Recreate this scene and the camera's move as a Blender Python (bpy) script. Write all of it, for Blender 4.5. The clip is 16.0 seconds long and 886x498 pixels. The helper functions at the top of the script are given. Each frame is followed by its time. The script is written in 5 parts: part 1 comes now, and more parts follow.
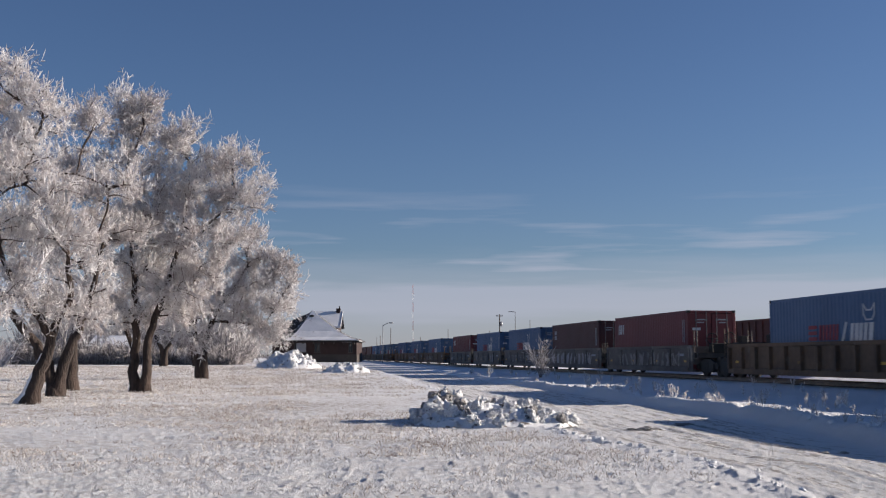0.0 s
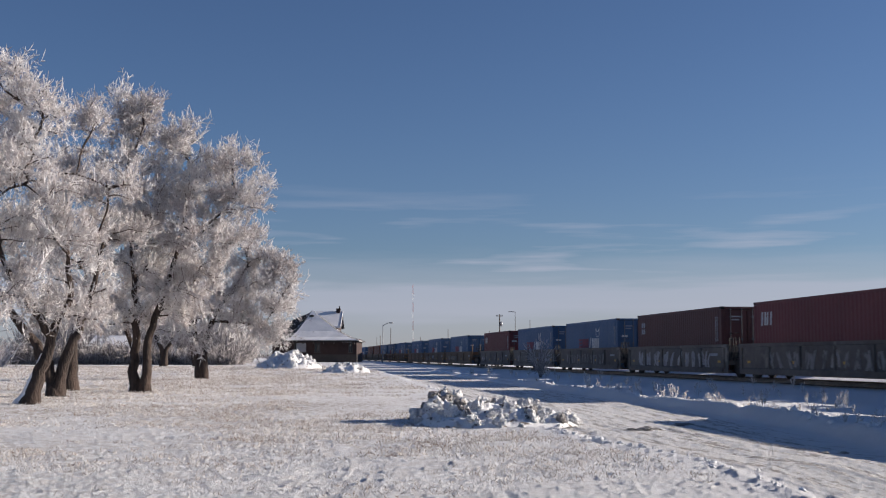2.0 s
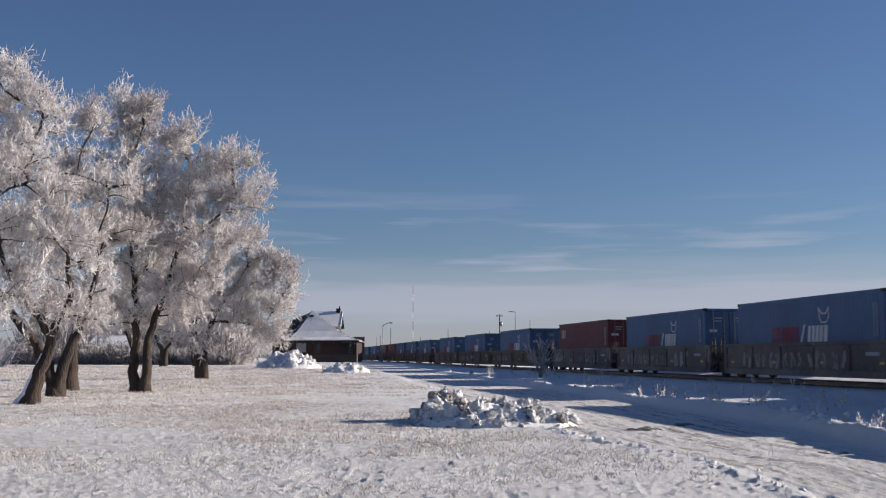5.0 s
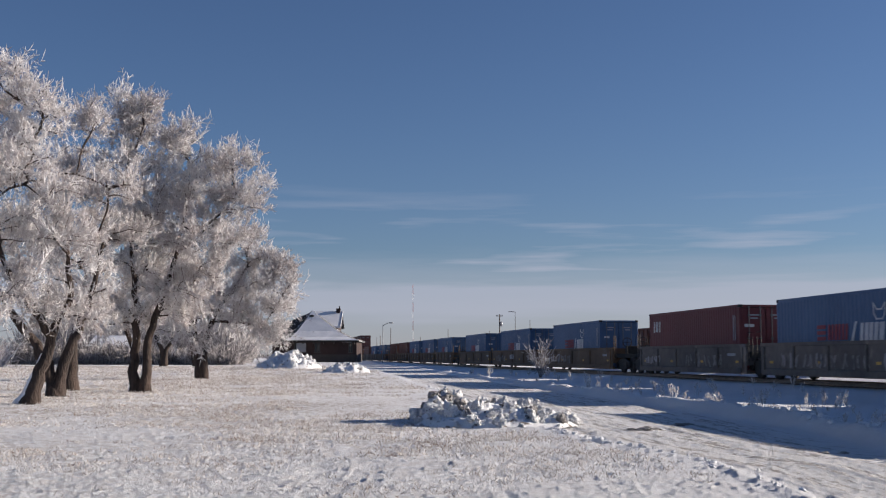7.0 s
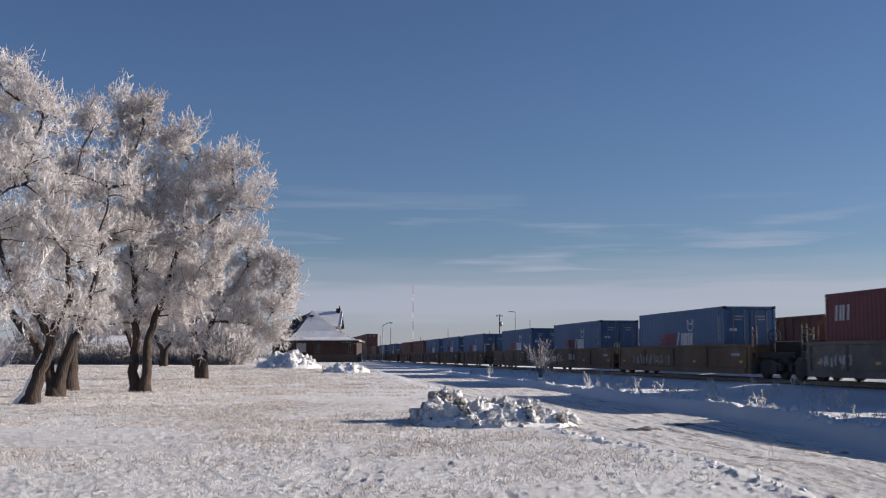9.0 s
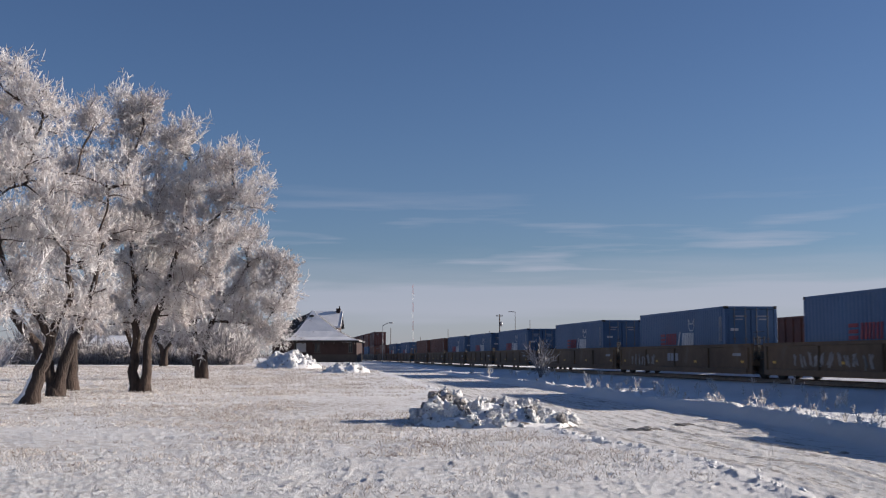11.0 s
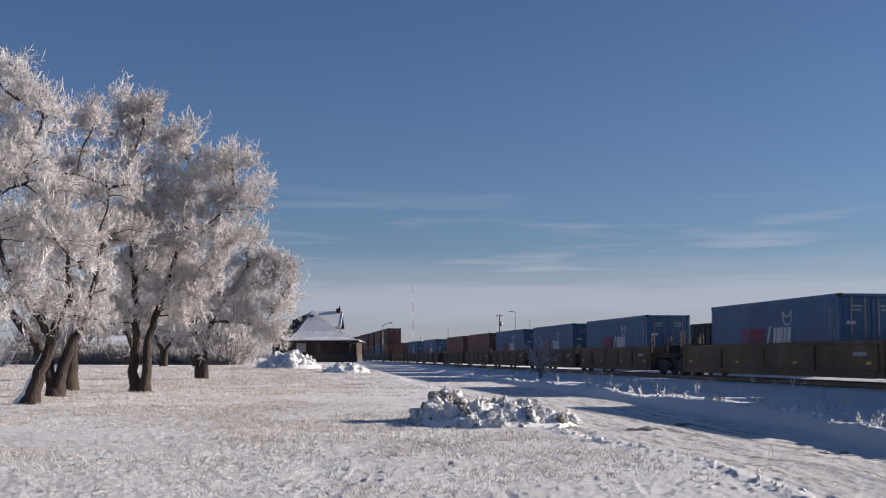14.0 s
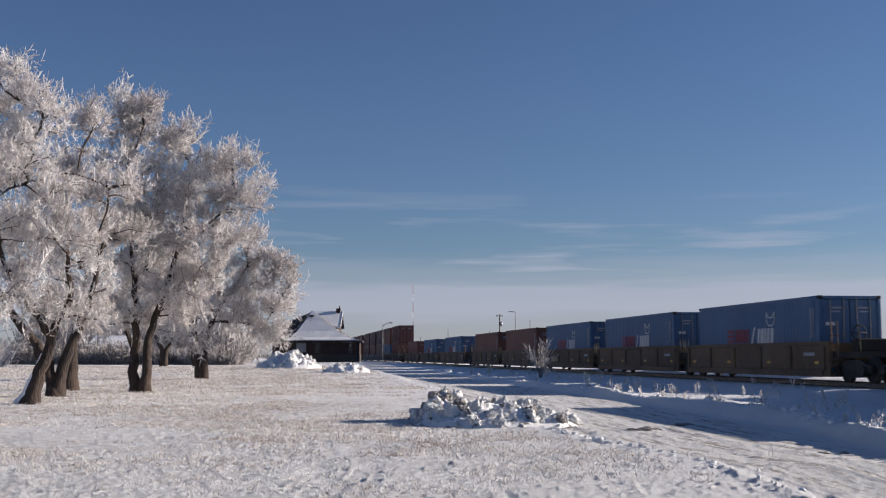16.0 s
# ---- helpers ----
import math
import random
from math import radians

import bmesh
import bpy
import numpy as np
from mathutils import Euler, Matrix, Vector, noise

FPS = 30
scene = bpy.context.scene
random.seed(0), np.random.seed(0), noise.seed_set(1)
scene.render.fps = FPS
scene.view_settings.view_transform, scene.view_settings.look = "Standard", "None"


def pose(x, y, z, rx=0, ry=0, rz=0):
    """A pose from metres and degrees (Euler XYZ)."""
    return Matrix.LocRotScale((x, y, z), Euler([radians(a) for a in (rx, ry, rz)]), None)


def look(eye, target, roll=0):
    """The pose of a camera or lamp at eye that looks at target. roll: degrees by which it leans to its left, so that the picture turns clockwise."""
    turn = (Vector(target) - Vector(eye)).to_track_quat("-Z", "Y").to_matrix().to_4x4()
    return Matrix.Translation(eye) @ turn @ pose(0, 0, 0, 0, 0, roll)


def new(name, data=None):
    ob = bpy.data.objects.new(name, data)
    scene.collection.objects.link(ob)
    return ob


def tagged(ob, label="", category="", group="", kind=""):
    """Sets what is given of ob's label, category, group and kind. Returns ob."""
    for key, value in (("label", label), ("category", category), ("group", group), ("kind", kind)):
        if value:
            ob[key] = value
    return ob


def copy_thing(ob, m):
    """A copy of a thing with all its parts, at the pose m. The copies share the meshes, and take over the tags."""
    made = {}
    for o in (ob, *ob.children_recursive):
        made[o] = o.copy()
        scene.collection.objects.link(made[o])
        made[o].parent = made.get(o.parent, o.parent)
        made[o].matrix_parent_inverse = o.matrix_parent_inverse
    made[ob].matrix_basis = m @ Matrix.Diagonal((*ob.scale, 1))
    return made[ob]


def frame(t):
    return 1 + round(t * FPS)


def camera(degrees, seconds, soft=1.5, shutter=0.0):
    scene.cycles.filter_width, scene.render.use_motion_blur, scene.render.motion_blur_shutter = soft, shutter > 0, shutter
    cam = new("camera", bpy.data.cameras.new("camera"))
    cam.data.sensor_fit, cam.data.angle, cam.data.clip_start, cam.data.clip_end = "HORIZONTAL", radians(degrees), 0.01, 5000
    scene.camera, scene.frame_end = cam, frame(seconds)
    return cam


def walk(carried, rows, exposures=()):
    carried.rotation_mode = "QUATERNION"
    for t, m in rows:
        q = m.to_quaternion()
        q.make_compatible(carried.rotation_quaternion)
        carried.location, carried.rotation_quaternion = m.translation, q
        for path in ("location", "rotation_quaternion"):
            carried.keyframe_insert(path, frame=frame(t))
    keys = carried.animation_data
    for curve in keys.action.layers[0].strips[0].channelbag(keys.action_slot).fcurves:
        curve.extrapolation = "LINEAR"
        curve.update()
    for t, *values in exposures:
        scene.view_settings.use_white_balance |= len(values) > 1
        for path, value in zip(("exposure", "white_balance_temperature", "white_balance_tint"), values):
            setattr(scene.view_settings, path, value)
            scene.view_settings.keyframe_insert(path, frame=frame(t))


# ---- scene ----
cam = camera(41.86, 16.0, soft=1.15, shutter=0.4)
HEAD = pose(0, 0, 1.7, 95.321, 0, 0)
walk(cam, [(0.0, HEAD), (16.0, HEAD)])
scene.view_settings.exposure = 0.66

# ---- sky, sun ----
SUN_EL, SUN_AZ = 16.6, 79.0          # degrees; azimuth clockwise from +y
sun_way = Vector((math.sin(radians(SUN_AZ)) * math.cos(radians(SUN_EL)), math.cos(radians(SUN_AZ)) * math.cos(radians(SUN_EL)), math.sin(radians(SUN_EL))))
world = bpy.data.worlds.new("sky")
scene.world = world
world.use_nodes = True
wn, wl = world.node_tree.nodes, world.node_tree.links
wn.clear()
sky = wn.new("ShaderNodeTexSky")
sky.sky_type = "NISHITA"
sky.sun_disc = False
sky.sun_elevation, sky.sun_rotation = radians(SUN_EL), radians(SUN_AZ)
sky.altitude, sky.air_density, sky.dust_density, sky.ozone_density = 500, 1.0, 0.3, 4.0
coords = wn.new("ShaderNodeTexCoord")
sep = wn.new("ShaderNodeSeparateXYZ")
wl.new(coords.outputs["Generated"], sep.inputs[0])
# thin streaks of high cloud and the pale haze band above the horizon
squash = wn.new("ShaderNodeMapping")
squash.inputs["Scale"].default_value = (5.0, 5.0, 70.0)
wl.new(coords.outputs["Generated"], squash.inputs[0])
streak = wn.new("ShaderNodeTexNoise")
streak.inputs["Scale"].default_value, streak.inputs["Detail"].default_value = 1.3, 4.0
wl.new(squash.outputs[0], streak.inputs["Vector"])
thin = wn.new("ShaderNodeMapRange")
thin.inputs[1].default_value, thin.inputs[2].default_value, thin.inputs[3].default_value, thin.inputs[4].default_value = 0.52, 0.74, 0.0, 0.60
wl.new(streak.outputs["Fac"], thin.inputs[0])
belt = wn.new("ShaderNodeMapRange")
belt.inputs[1].default_value, belt.inputs[2].default_value, belt.inputs[3].default_value, belt.inputs[4].default_value = 0.15, 0.09, 0.0, 1.0
wl.new(sep.outputs[2], belt.inputs[0])
cloud = wn.new("ShaderNodeMath")
cloud.operation = "MULTIPLY"
wl.new(thin.outputs[0], cloud.inputs[0])
wl.new(belt.outputs[0], cloud.inputs[1])
ripple = wn.new("ShaderNodeMath")
ripple.operation = "MULTIPLY_ADD"
wl.new(streak.outputs["Fac"], ripple.inputs[0])
ripple.inputs[1].default_value = 0.030
wl.new(sep.outputs[2], ripple.inputs[2])
rise = wn.new("ShaderNodeMapRange")
rise.inputs[1].default_value, rise.inputs[2].default_value = 0.015, 0.165
wl.new(ripple.outputs[0], rise.inputs[0])
haze = wn.new("ShaderNodeValToRGB")
haze.color_ramp.interpolation = "EASE"
for place, much in ((0.0, 0.38), (0.17, 0.46), (0.30, 0.70), (0.38, 0.66), (0.47, 0.26), (0.62, 0.0)):
    stop = haze.color_ramp.elements[0] if place == 0.0 else haze.color_ramp.elements.new(place)
    stop.position, stop.color = place, (much, much, much, 1)
haze.color_ramp.elements[-1].color = (0, 0, 0, 1)
wl.new(rise.outputs[0], haze.inputs[0])
top = wn.new("ShaderNodeMath")
top.operation = "MAXIMUM"
wl.new(cloud.outputs[0], top.inputs[0])
wl.new(haze.outputs[0], top.inputs[1])
blend = wn.new("ShaderNodeMix")
blend.data_type = "RGBA"
blend.inputs[7].default_value = (5.9, 6.1, 7.5, 1)
wl.new(top.outputs[0], blend.inputs[0])
tint = wn.new("ShaderNodeMix")
tint.data_type, tint.blend_type = "RGBA", "MULTIPLY"
tint.inputs[0].default_value = 1.0
tint.inputs[7].default_value = (0.93, 0.907, 1.042, 1)
wl.new(sky.outputs[0], tint.inputs[6])
wl.new(tint.outputs[2], blend.inputs[6])
tone = wn.new("ShaderNodeBackground")
tone.inputs["Strength"].default_value = 0.050
wl.new(blend.outputs[2], tone.inputs[0])
wout = wn.new("ShaderNodeOutputWorld")
wl.new(tone.outputs[0], wout.inputs[0])

lamp = bpy.data.lights.new("sun", "SUN")
lamp.energy, lamp.angle, lamp.color = 5.0, radians(0.53), (1.0, 0.90, 0.80)
new("sun", lamp).matrix_world = look(Vector((60, 0, 40)), Vector((60, 0, 40)) - sun_way)


# ---- materials ----
def mat(name, c1, c2, rough=0.7, metal=0.0, scale=6.0, bump=0.2, fine=60.0, per="", spread=0.0, dist=0.02, c3=None, c3at=0.62, stretch=(1, 1, 1)):
    """Two-scale variation between c1 and c2, spots of c3, fine relief; per: random by 'object' or 'island'."""
    m = bpy.data.materials.new(name)
    m.use_nodes = True
    n, l = m.node_tree.nodes, m.node_tree.links
    b = n["Principled BSDF"]
    b.inputs["Roughness"].default_value, b.inputs["Metallic"].default_value = rough, metal
    tc = n.new("ShaderNodeTexCoord")
    mp = n.new("ShaderNodeMapping")
    mp.inputs["Scale"].default_value = stretch
    l.new(tc.outputs["Object"], mp.inputs[0])
    big, small = n.new("ShaderNodeTexNoise"), n.new("ShaderNodeTexNoise")
    big.inputs["Scale"].default_value, big.inputs["Detail"].default_value = scale, 5.0
    small.inputs["Scale"].default_value, small.inputs["Detail"].default_value = fine, 4.0
    for t in (big, small):
        l.new(mp.outputs[0], t.inputs["Vector"])
    mix = n.new("ShaderNodeMix")
    mix.data_type = "RGBA"
    mix.inputs[6].default_value, mix.inputs[7].default_value = (*c1, 1), (*c2, 1)
    add = n.new("ShaderNodeMath")
    add.operation = "MULTIPLY_ADD"
    l.new(small.outputs["Fac"], add.inputs[0])
    add.inputs[1].default_value = 0.5
    l.new(big.outputs["Fac"], add.inputs[2])
    ramp = n.new("ShaderNodeMapRange")
    ramp.inputs[1].default_value, ramp.inputs[2].default_value = 0.5, 1.0
    l.new(add.outputs[0], ramp.inputs[0])
    fac = ramp.outputs[0]
    if per:
        rnd = n.new("ShaderNodeObjectInfo") if per == "object" else n.new("ShaderNodeNewGeometry")
        r = rnd.outputs["Random"] if per == "object" else rnd.outputs["Random Per Island"]
        s = n.new("ShaderNodeMath")
        s.operation = "MULTIPLY_ADD"
        s.use_clamp = True
        off = n.new("ShaderNodeMath")
        off.operation = "SUBTRACT"
        l.new(r, off.inputs[0])
        off.inputs[1].default_value = 0.5
        l.new(off.outputs[0], s.inputs[0])
        s.inputs[1].default_value = spread
        l.new(fac, s.inputs[2])
        fac = s.outputs[0]
    l.new(fac, mix.inputs[0])
    col = mix.outputs[2]
    if c3:
        spot = n.new("ShaderNodeTexNoise")
        spot.inputs["Scale"].default_value, spot.inputs["Detail"].default_value = scale * 2.7, 6.0
        l.new(mp.outputs[0], spot.inputs["Vector"])
        sr = n.new("ShaderNodeMapRange")
        sr.inputs[1].default_value, sr.inputs[2].default_value = c3at, c3at + 0.08
        l.new(spot.outputs["Fac"], sr.inputs[0])
        m2 = n.new("ShaderNodeMix")
        m2.data_type = "RGBA"
        m2.inputs[7].default_value = (*c3, 1)
        l.new(sr.outputs[0], m2.inputs[0])
        l.new(col, m2.inputs[6])
        col = m2.outputs[2]
    l.new(col, b.inputs["Base Color"])
    if bump:
        bp = n.new("ShaderNodeBump")
        bp.inputs["Strength"].default_value, bp.inputs["Distance"].default_value = bump, dist
        l.new(small.outputs["Fac"], bp.inputs["Height"])
        l.new(bp.outputs[0], b.inputs["Normal"])
    return m


SNOW = mat("snow", (0.80, 0.80, 0.82), (0.88, 0.88, 0.89), 0.65, scale=0.8, fine=14, bump=0.5, dist=0.04)
SNOW_CHUNK = mat("snow_chunk", (0.72, 0.71, 0.71), (0.90, 0.90, 0.90), 0.7, scale=2.2, fine=15, bump=0.7, dist=0.06, c3=(0.15, 0.115, 0.09), c3at=0.59, per="object", spread=0.3)
DIRTY = mat("dirty_snow", (0.10, 0.08, 0.065), (0.55, 0.53, 0.52), 0.85, scale=2.2, fine=16, bump=0.7, dist=0.05)
ROOF_SNOW = mat("roof_snow", (0.62, 0.63, 0.66), (0.84, 0.84, 0.86), 0.7, scale=0.5, fine=8, bump=0.4, dist=0.05, c3=(0.30, 0.29, 0.30), c3at=0.66)
BARK = mat("bark", (0.012, 0.009, 0.008), (0.080, 0.053, 0.042), 0.92, scale=4.0, fine=22, bump=1.0, dist=0.09, stretch=(1, 1, 0.25))
FROST = mat("frost", (0.56, 0.51, 0.50), (0.88, 0.87, 0.87), 0.75, scale=0.7, fine=20, bump=0.1, per="island", spread=1.0)
BARE_TWIG = mat("bare_twig", (0.10, 0.075, 0.065), (0.42, 0.365, 0.345), 0.85, scale=0.8, fine=20, bump=0.2, per="island", spread=1.0)
# frost lets part of the light through
fn, fl = FROST.node_tree.nodes, FROST.node_tree.links
thru, both = fn.new("ShaderNodeBsdfTranslucent"), fn.new("ShaderNodeMixShader")
both.inputs[0].default_value = 0.45
fl.new(fn["Principled BSDF"].inputs["Base Color"].links[0].from_socket, thru.inputs[0])
fl.new(fn["Principled BSDF"].outputs[0], both.inputs[1])
fl.new(thru.outputs[0], both.inputs[2])
fl.new(both.outputs[0], fn["Material Output"].inputs[0])
FROST_DIM = mat("frosted_brush", (0.10, 0.085, 0.08), (0.52, 0.48, 0.47), 0.85, scale=0.4, fine=12, bump=0.3, per="island", spread=1.3)
FROST_MID = mat("far_frost", (0.22, 0.20, 0.20), (0.66, 0.63, 0.62), 0.85, scale=0.3, fine=6, bump=0.2, per="island", spread=1.2)
GRASS = mat("dry_grass", (0.27, 0.205, 0.16), (0.80, 0.77, 0.74), 0.85, scale=0.5, fine=20, bump=0.0, per="island", spread=1.6)
WEED = mat("frosted_weed", (0.45, 0.40, 0.36), (0.90, 0.89, 0.88), 0.8, scale=1.0, fine=20, bump=0.0, per="island", spread=1.2)
STEEL = mat("dark_steel", (0.012, 0.011, 0.010), (0.045, 0.038, 0.032), 0.7, 0.2, scale=1.5, fine=25, bump=0.3)
RAIL = mat("rail_steel", (0.10, 0.08, 0.065), (0.22, 0.19, 0.17), 0.45, 0.8, scale=2, fine=30, bump=0.2)
BRICK = mat("brick_wall", (0.028, 0.017, 0.017), (0.060, 0.034, 0.030), 0.9, scale=0.7, fine=14, bump=0.5)
BEIGE = mat("stucco", (0.045, 0.040, 0.036), (0.085, 0.072, 0.064), 0.9, scale=0.7, fine=14, bump=0.5)
SHINGLE = mat("shingle", (0.02, 0.02, 0.022), (0.06, 0.058, 0.06), 0.9, scale=1.2, fine=10, bump=0.6, c3=(0.65, 0.65, 0.68), c3at=0.55)
WHITE = mat("white_paint", (0.60, 0.60, 0.60), (0.76, 0.76, 0.76), 0.6, scale=1.5, fine=30, bump=0.1)
GLASS = mat("window_glass", (0.02, 0.025, 0.03), (0.05, 0.055, 0.06), 0.08, scale=0.5, fine=3, bump=0.02)
POLE = mat("pole_wood", (0.07, 0.058, 0.05), (0.17, 0.145, 0.125), 0.9, scale=1.0, fine=14, bump=0.4)
GREY_METAL = mat("galvanised", (0.20, 0.20, 0.21), (0.36, 0.36, 0.37), 0.5, 0.7, scale=1.0, fine=20, bump=0.1)
RED_PAINT = mat("red_paint", (0.20, 0.05, 0.045), (0.28, 0.08, 0.07), 0.6, scale=1.0, fine=20, bump=0.1)
FENCE = mat("fence_board", (0.10, 0.105, 0.13), (0.20, 0.20, 0.24), 0.85, scale=0.8, fine=9, bump=0.4, per="object", spread=0.5)
BLUE = mat("blue_container", (0.038, 0.088, 0.180), (0.056, 0.120, 0.232), 0.55, scale=0.5, fine=9, bump=0.08, c3=(0.06, 0.07, 0.10), c3at=0.70, per="object", spread=0.3)
REDBOX = mat("red_container", (0.105, 0.017, 0.021), (0.145, 0.026, 0.030), 0.6, scale=0.5, fine=9, bump=0.08, c3=(0.085, 0.025, 0.025), c3at=0.70, per="object", spread=0.4)
BROWNBOX = mat("maroon_container", (0.058, 0.016, 0.016), (0.092, 0.027, 0.025), 0.6, scale=0.5, fine=9, bump=0.08, c3=(0.07, 0.03, 0.025), c3at=0.70, per="object", spread=0.4)
ORANGEBOX = mat("rust_container", (0.12, 0.042, 0.026), (0.18, 0.062, 0.038), 0.6, scale=0.5, fine=9, bump=0.08, c3=(0.10, 0.04, 0.03), c3at=0.70, per="object", spread=0.4)
MARK_W = mat("white_marking", (0.46, 0.46, 0.47), (0.62, 0.62, 0.62), 0.6, scale=1.5, fine=20, bump=0.0)
MARK_DIM = mat("faded_marking", (0.22, 0.23, 0.26), (0.34, 0.35, 0.38), 0.6, scale=1.5, fine=20, bump=0.0)
ROD = mat("rod_steel", (0.07, 0.075, 0.085), (0.14, 0.145, 0.16), 0.55, 0.3, scale=2, fine=20, bump=0.05)
MARK_R = mat("red_marking", (0.19, 0.02, 0.035), (0.27, 0.035, 0.05), 0.6, scale=1.5, fine=20, bump=0.0)
MARK_Y = mat("yellow_marking", (0.55, 0.30, 0.04), (0.68, 0.42, 0.08), 0.6, scale=1.5, fine=20, bump=0.0)
SPRAY = mat("spray_paint", (0.24, 0.22, 0.22), (0.46, 0.44, 0.43), 0.7, scale=1.2, fine=6, bump=0.0, c3=(0.20, 0.18, 0.17), c3at=0.58)
SPRAY_DIM = mat("old_spray_paint", (0.16, 0.145, 0.135), (0.33, 0.30, 0.28), 0.75, scale=1.2, fine=6, bump=0.0, c3=(0.13, 0.11, 0.10), c3at=0.55)
WELL_GREY = mat("grey_well", (0.080, 0.065, 0.054), (0.180, 0.150, 0.127), 0.8, scale=0.45, fine=4, bump=0.15, c3=(0.24, 0.205, 0.175), c3at=0.62, per="object", spread=0.4)
WELL_TAN = mat("tan_well", (0.090, 0.055, 0.031), (0.180, 0.112, 0.062), 0.8, scale=0.4, fine=4, bump=0.15, c3=(0.15, 0.105, 0.07), c3at=0.62, per="object", spread=0.4)
WELL_RUST = mat("rust_well", (0.070, 0.044, 0.028), (0.165, 0.104, 0.062), 0.8, scale=0.5, fine=4, bump=0.2, c3=(0.17, 0.125, 0.09), c3at=0.62, per="object", spread=0.4)
HOPPER = mat("hopper_paint", (0.075, 0.030, 0.025), (0.14, 0.058, 0.044), 0.75, scale=0.6, fine=6, bump=0.15, c3=(0.10, 0.05, 0.04), c3at=0.62)
HOPPER_DARK = mat("dark_hopper_paint", (0.03, 0.027, 0.026), (0.075, 0.065, 0.058), 0.75, scale=0.6, fine=6, bump=0.15)


# ---- mesh helpers ----
def part(name, bm, material, parent, label="", m=None):
    """Links a bmesh (or ready mesh) as one mesh object under a thing or part."""
    if isinstance(bm, bpy.types.Mesh):
        me = bm
    else:
        me = bpy.data.meshes.new(name)
        bm.to_mesh(me)
        bm.free()
    if material and not me.materials:
        me.materials.append(material)
    ob = new(name, me)
    ob.parent = parent
    if m is not None:
        ob.matrix_basis = m
    if label:
        ob["label"] = label
    return ob


def thing(name, m, label, category, group="", kind=""):
    ob = new(name)
    ob.matrix_basis = m
    return tagged(ob, label, category, group, kind)


def boxes(*specs, bevel=0.0):
    """A bmesh of boxes (x0, y0, z0, x1, y1, z1)."""
    bm = bmesh.new()
    for x0, y0, z0, x1, y1, z1 in specs:
        r = bmesh.ops.create_cube(bm, size=1.0, matrix=Matrix.Translation(((x0 + x1) / 2, (y0 + y1) / 2, (z0 + z1) / 2)) @ Matrix.Diagonal((x1 - x0, y1 - y0, z1 - z0, 1)))
    if bevel:
        bmesh.ops.bevel(bm, geom=bm.edges[:], offset=bevel, segments=1, affect="EDGES")
    return bm


def tube(bm, pts, radii, sides=8, caps=True):
    """A tapered tube along points, into bm."""
    rings = []
    pts = [Vector(p) for p in pts]
    for i, p in enumerate(pts):
        t = (pts[min(i + 1, len(pts) - 1)] - pts[max(i - 1, 0)]).normalized()
        a = t.cross(Vector((0.13, 1, 0.07))).normalized()
        b = t.cross(a)
        rings.append([bm.verts.new(p + (a * math.cos(2 * math.pi * k / sides) + b * math.sin(2 * math.pi * k / sides)) * radii[i]) for k in range(sides)])
    for r0, r1 in zip(rings, rings[1:]):
        for k in range(sides):
            f = bm.faces.new((r0[k], r0[(k + 1) % sides], r1[(k + 1) % sides], r1[k]))
            f.smooth = True
    if caps:
        bm.faces.new(rings[0][::-1])
        bm.faces.new(rings[-1])
    return bm


def prism(bm, outline, axis, a, b):
    """Extrudes a 2D outline along 'x', 'y' or 'z' from a to b, into bm."""
    put = {"x": lambda u, v, w: (w, u, v), "y": lambda u, v, w: (u, w, v), "z": lambda u, v, w: (u, v, w)}[axis]
    r0 = [bm.verts.new(put(u, v, a)) for u, v in outline]
    r1 = [bm.verts.new(put(u, v, b)) for u, v in outline]
    n = len(outline)
    for k in range(n):
        bm.faces.new((r0[k], r0[(k + 1) % n], r1[(k + 1) % n], r1[k]))
    bm.faces.new(r0[::-1])
    bm.faces.new(r1)
    bmesh.ops.recalc_face_normals(bm, faces=bm.faces[:])
    return bm


def mesh_np(name, verts, faces, material, smooth=False):
    """A mesh from arrays: verts (n, 3), faces (m, 3 or 4)."""
    me = bpy.data.meshes.new(name)
    verts, faces = np.asarray(verts, np.float32), np.asarray(faces, np.int32)
    k = faces.shape[1]
    me.vertices.add(len(verts))
    me.vertices.foreach_set("co", verts.ravel())
    me.loops.add(faces.size)
    me.loops.foreach_set("vertex_index", faces.ravel())
    me.polygons.add(len(faces))
    me.polygons.foreach_set("loop_start", np.arange(0, faces.size, k, dtype=np.int32))
    me.polygons.foreach_set("use_smooth", np.full(len(faces), smooth))
    me.update(calc_edges=True)
    me.materials.append(material)
    return me


def value_noise(x, y, seed):
    """Smooth lattice noise in 0..1 on arrays."""
    def h(i, j):
        n = (i * 374761393 + j * 668265263 + seed * 1442695041) & 0x7FFFFFFF
        n = ((n ^ (n >> 13)) * 1274126177) & 0x7FFFFFFF
        return ((n ^ (n >> 16)) & 0xFFFF) / 65535.0
    i, j = np.floor(x).astype(np.int64), np.floor(y).astype(np.int64)
    u, v = x - i, y - j
    u, v = u * u * (3 - 2 * u), v * v * (3 - 2 * v)
    return (h(i, j) * (1 - u) + h(i + 1, j) * u) * (1 - v) + (h(i, j + 1) * (1 - u) + h(i + 1, j + 1) * u) * v


def fbm(x, y, seed, octaves=4):
    return sum(value_noise(x * 2 ** k, y * 2 ** k, seed + k) * 0.5 ** k for k in range(octaves)) / sum(0.5 ** k for k in range(octaves))


def smooth(e0, e1, x):
    t = np.clip((x - e0) / (e1 - e0), 0, 1)
    return t * t * (3 - 2 * t)


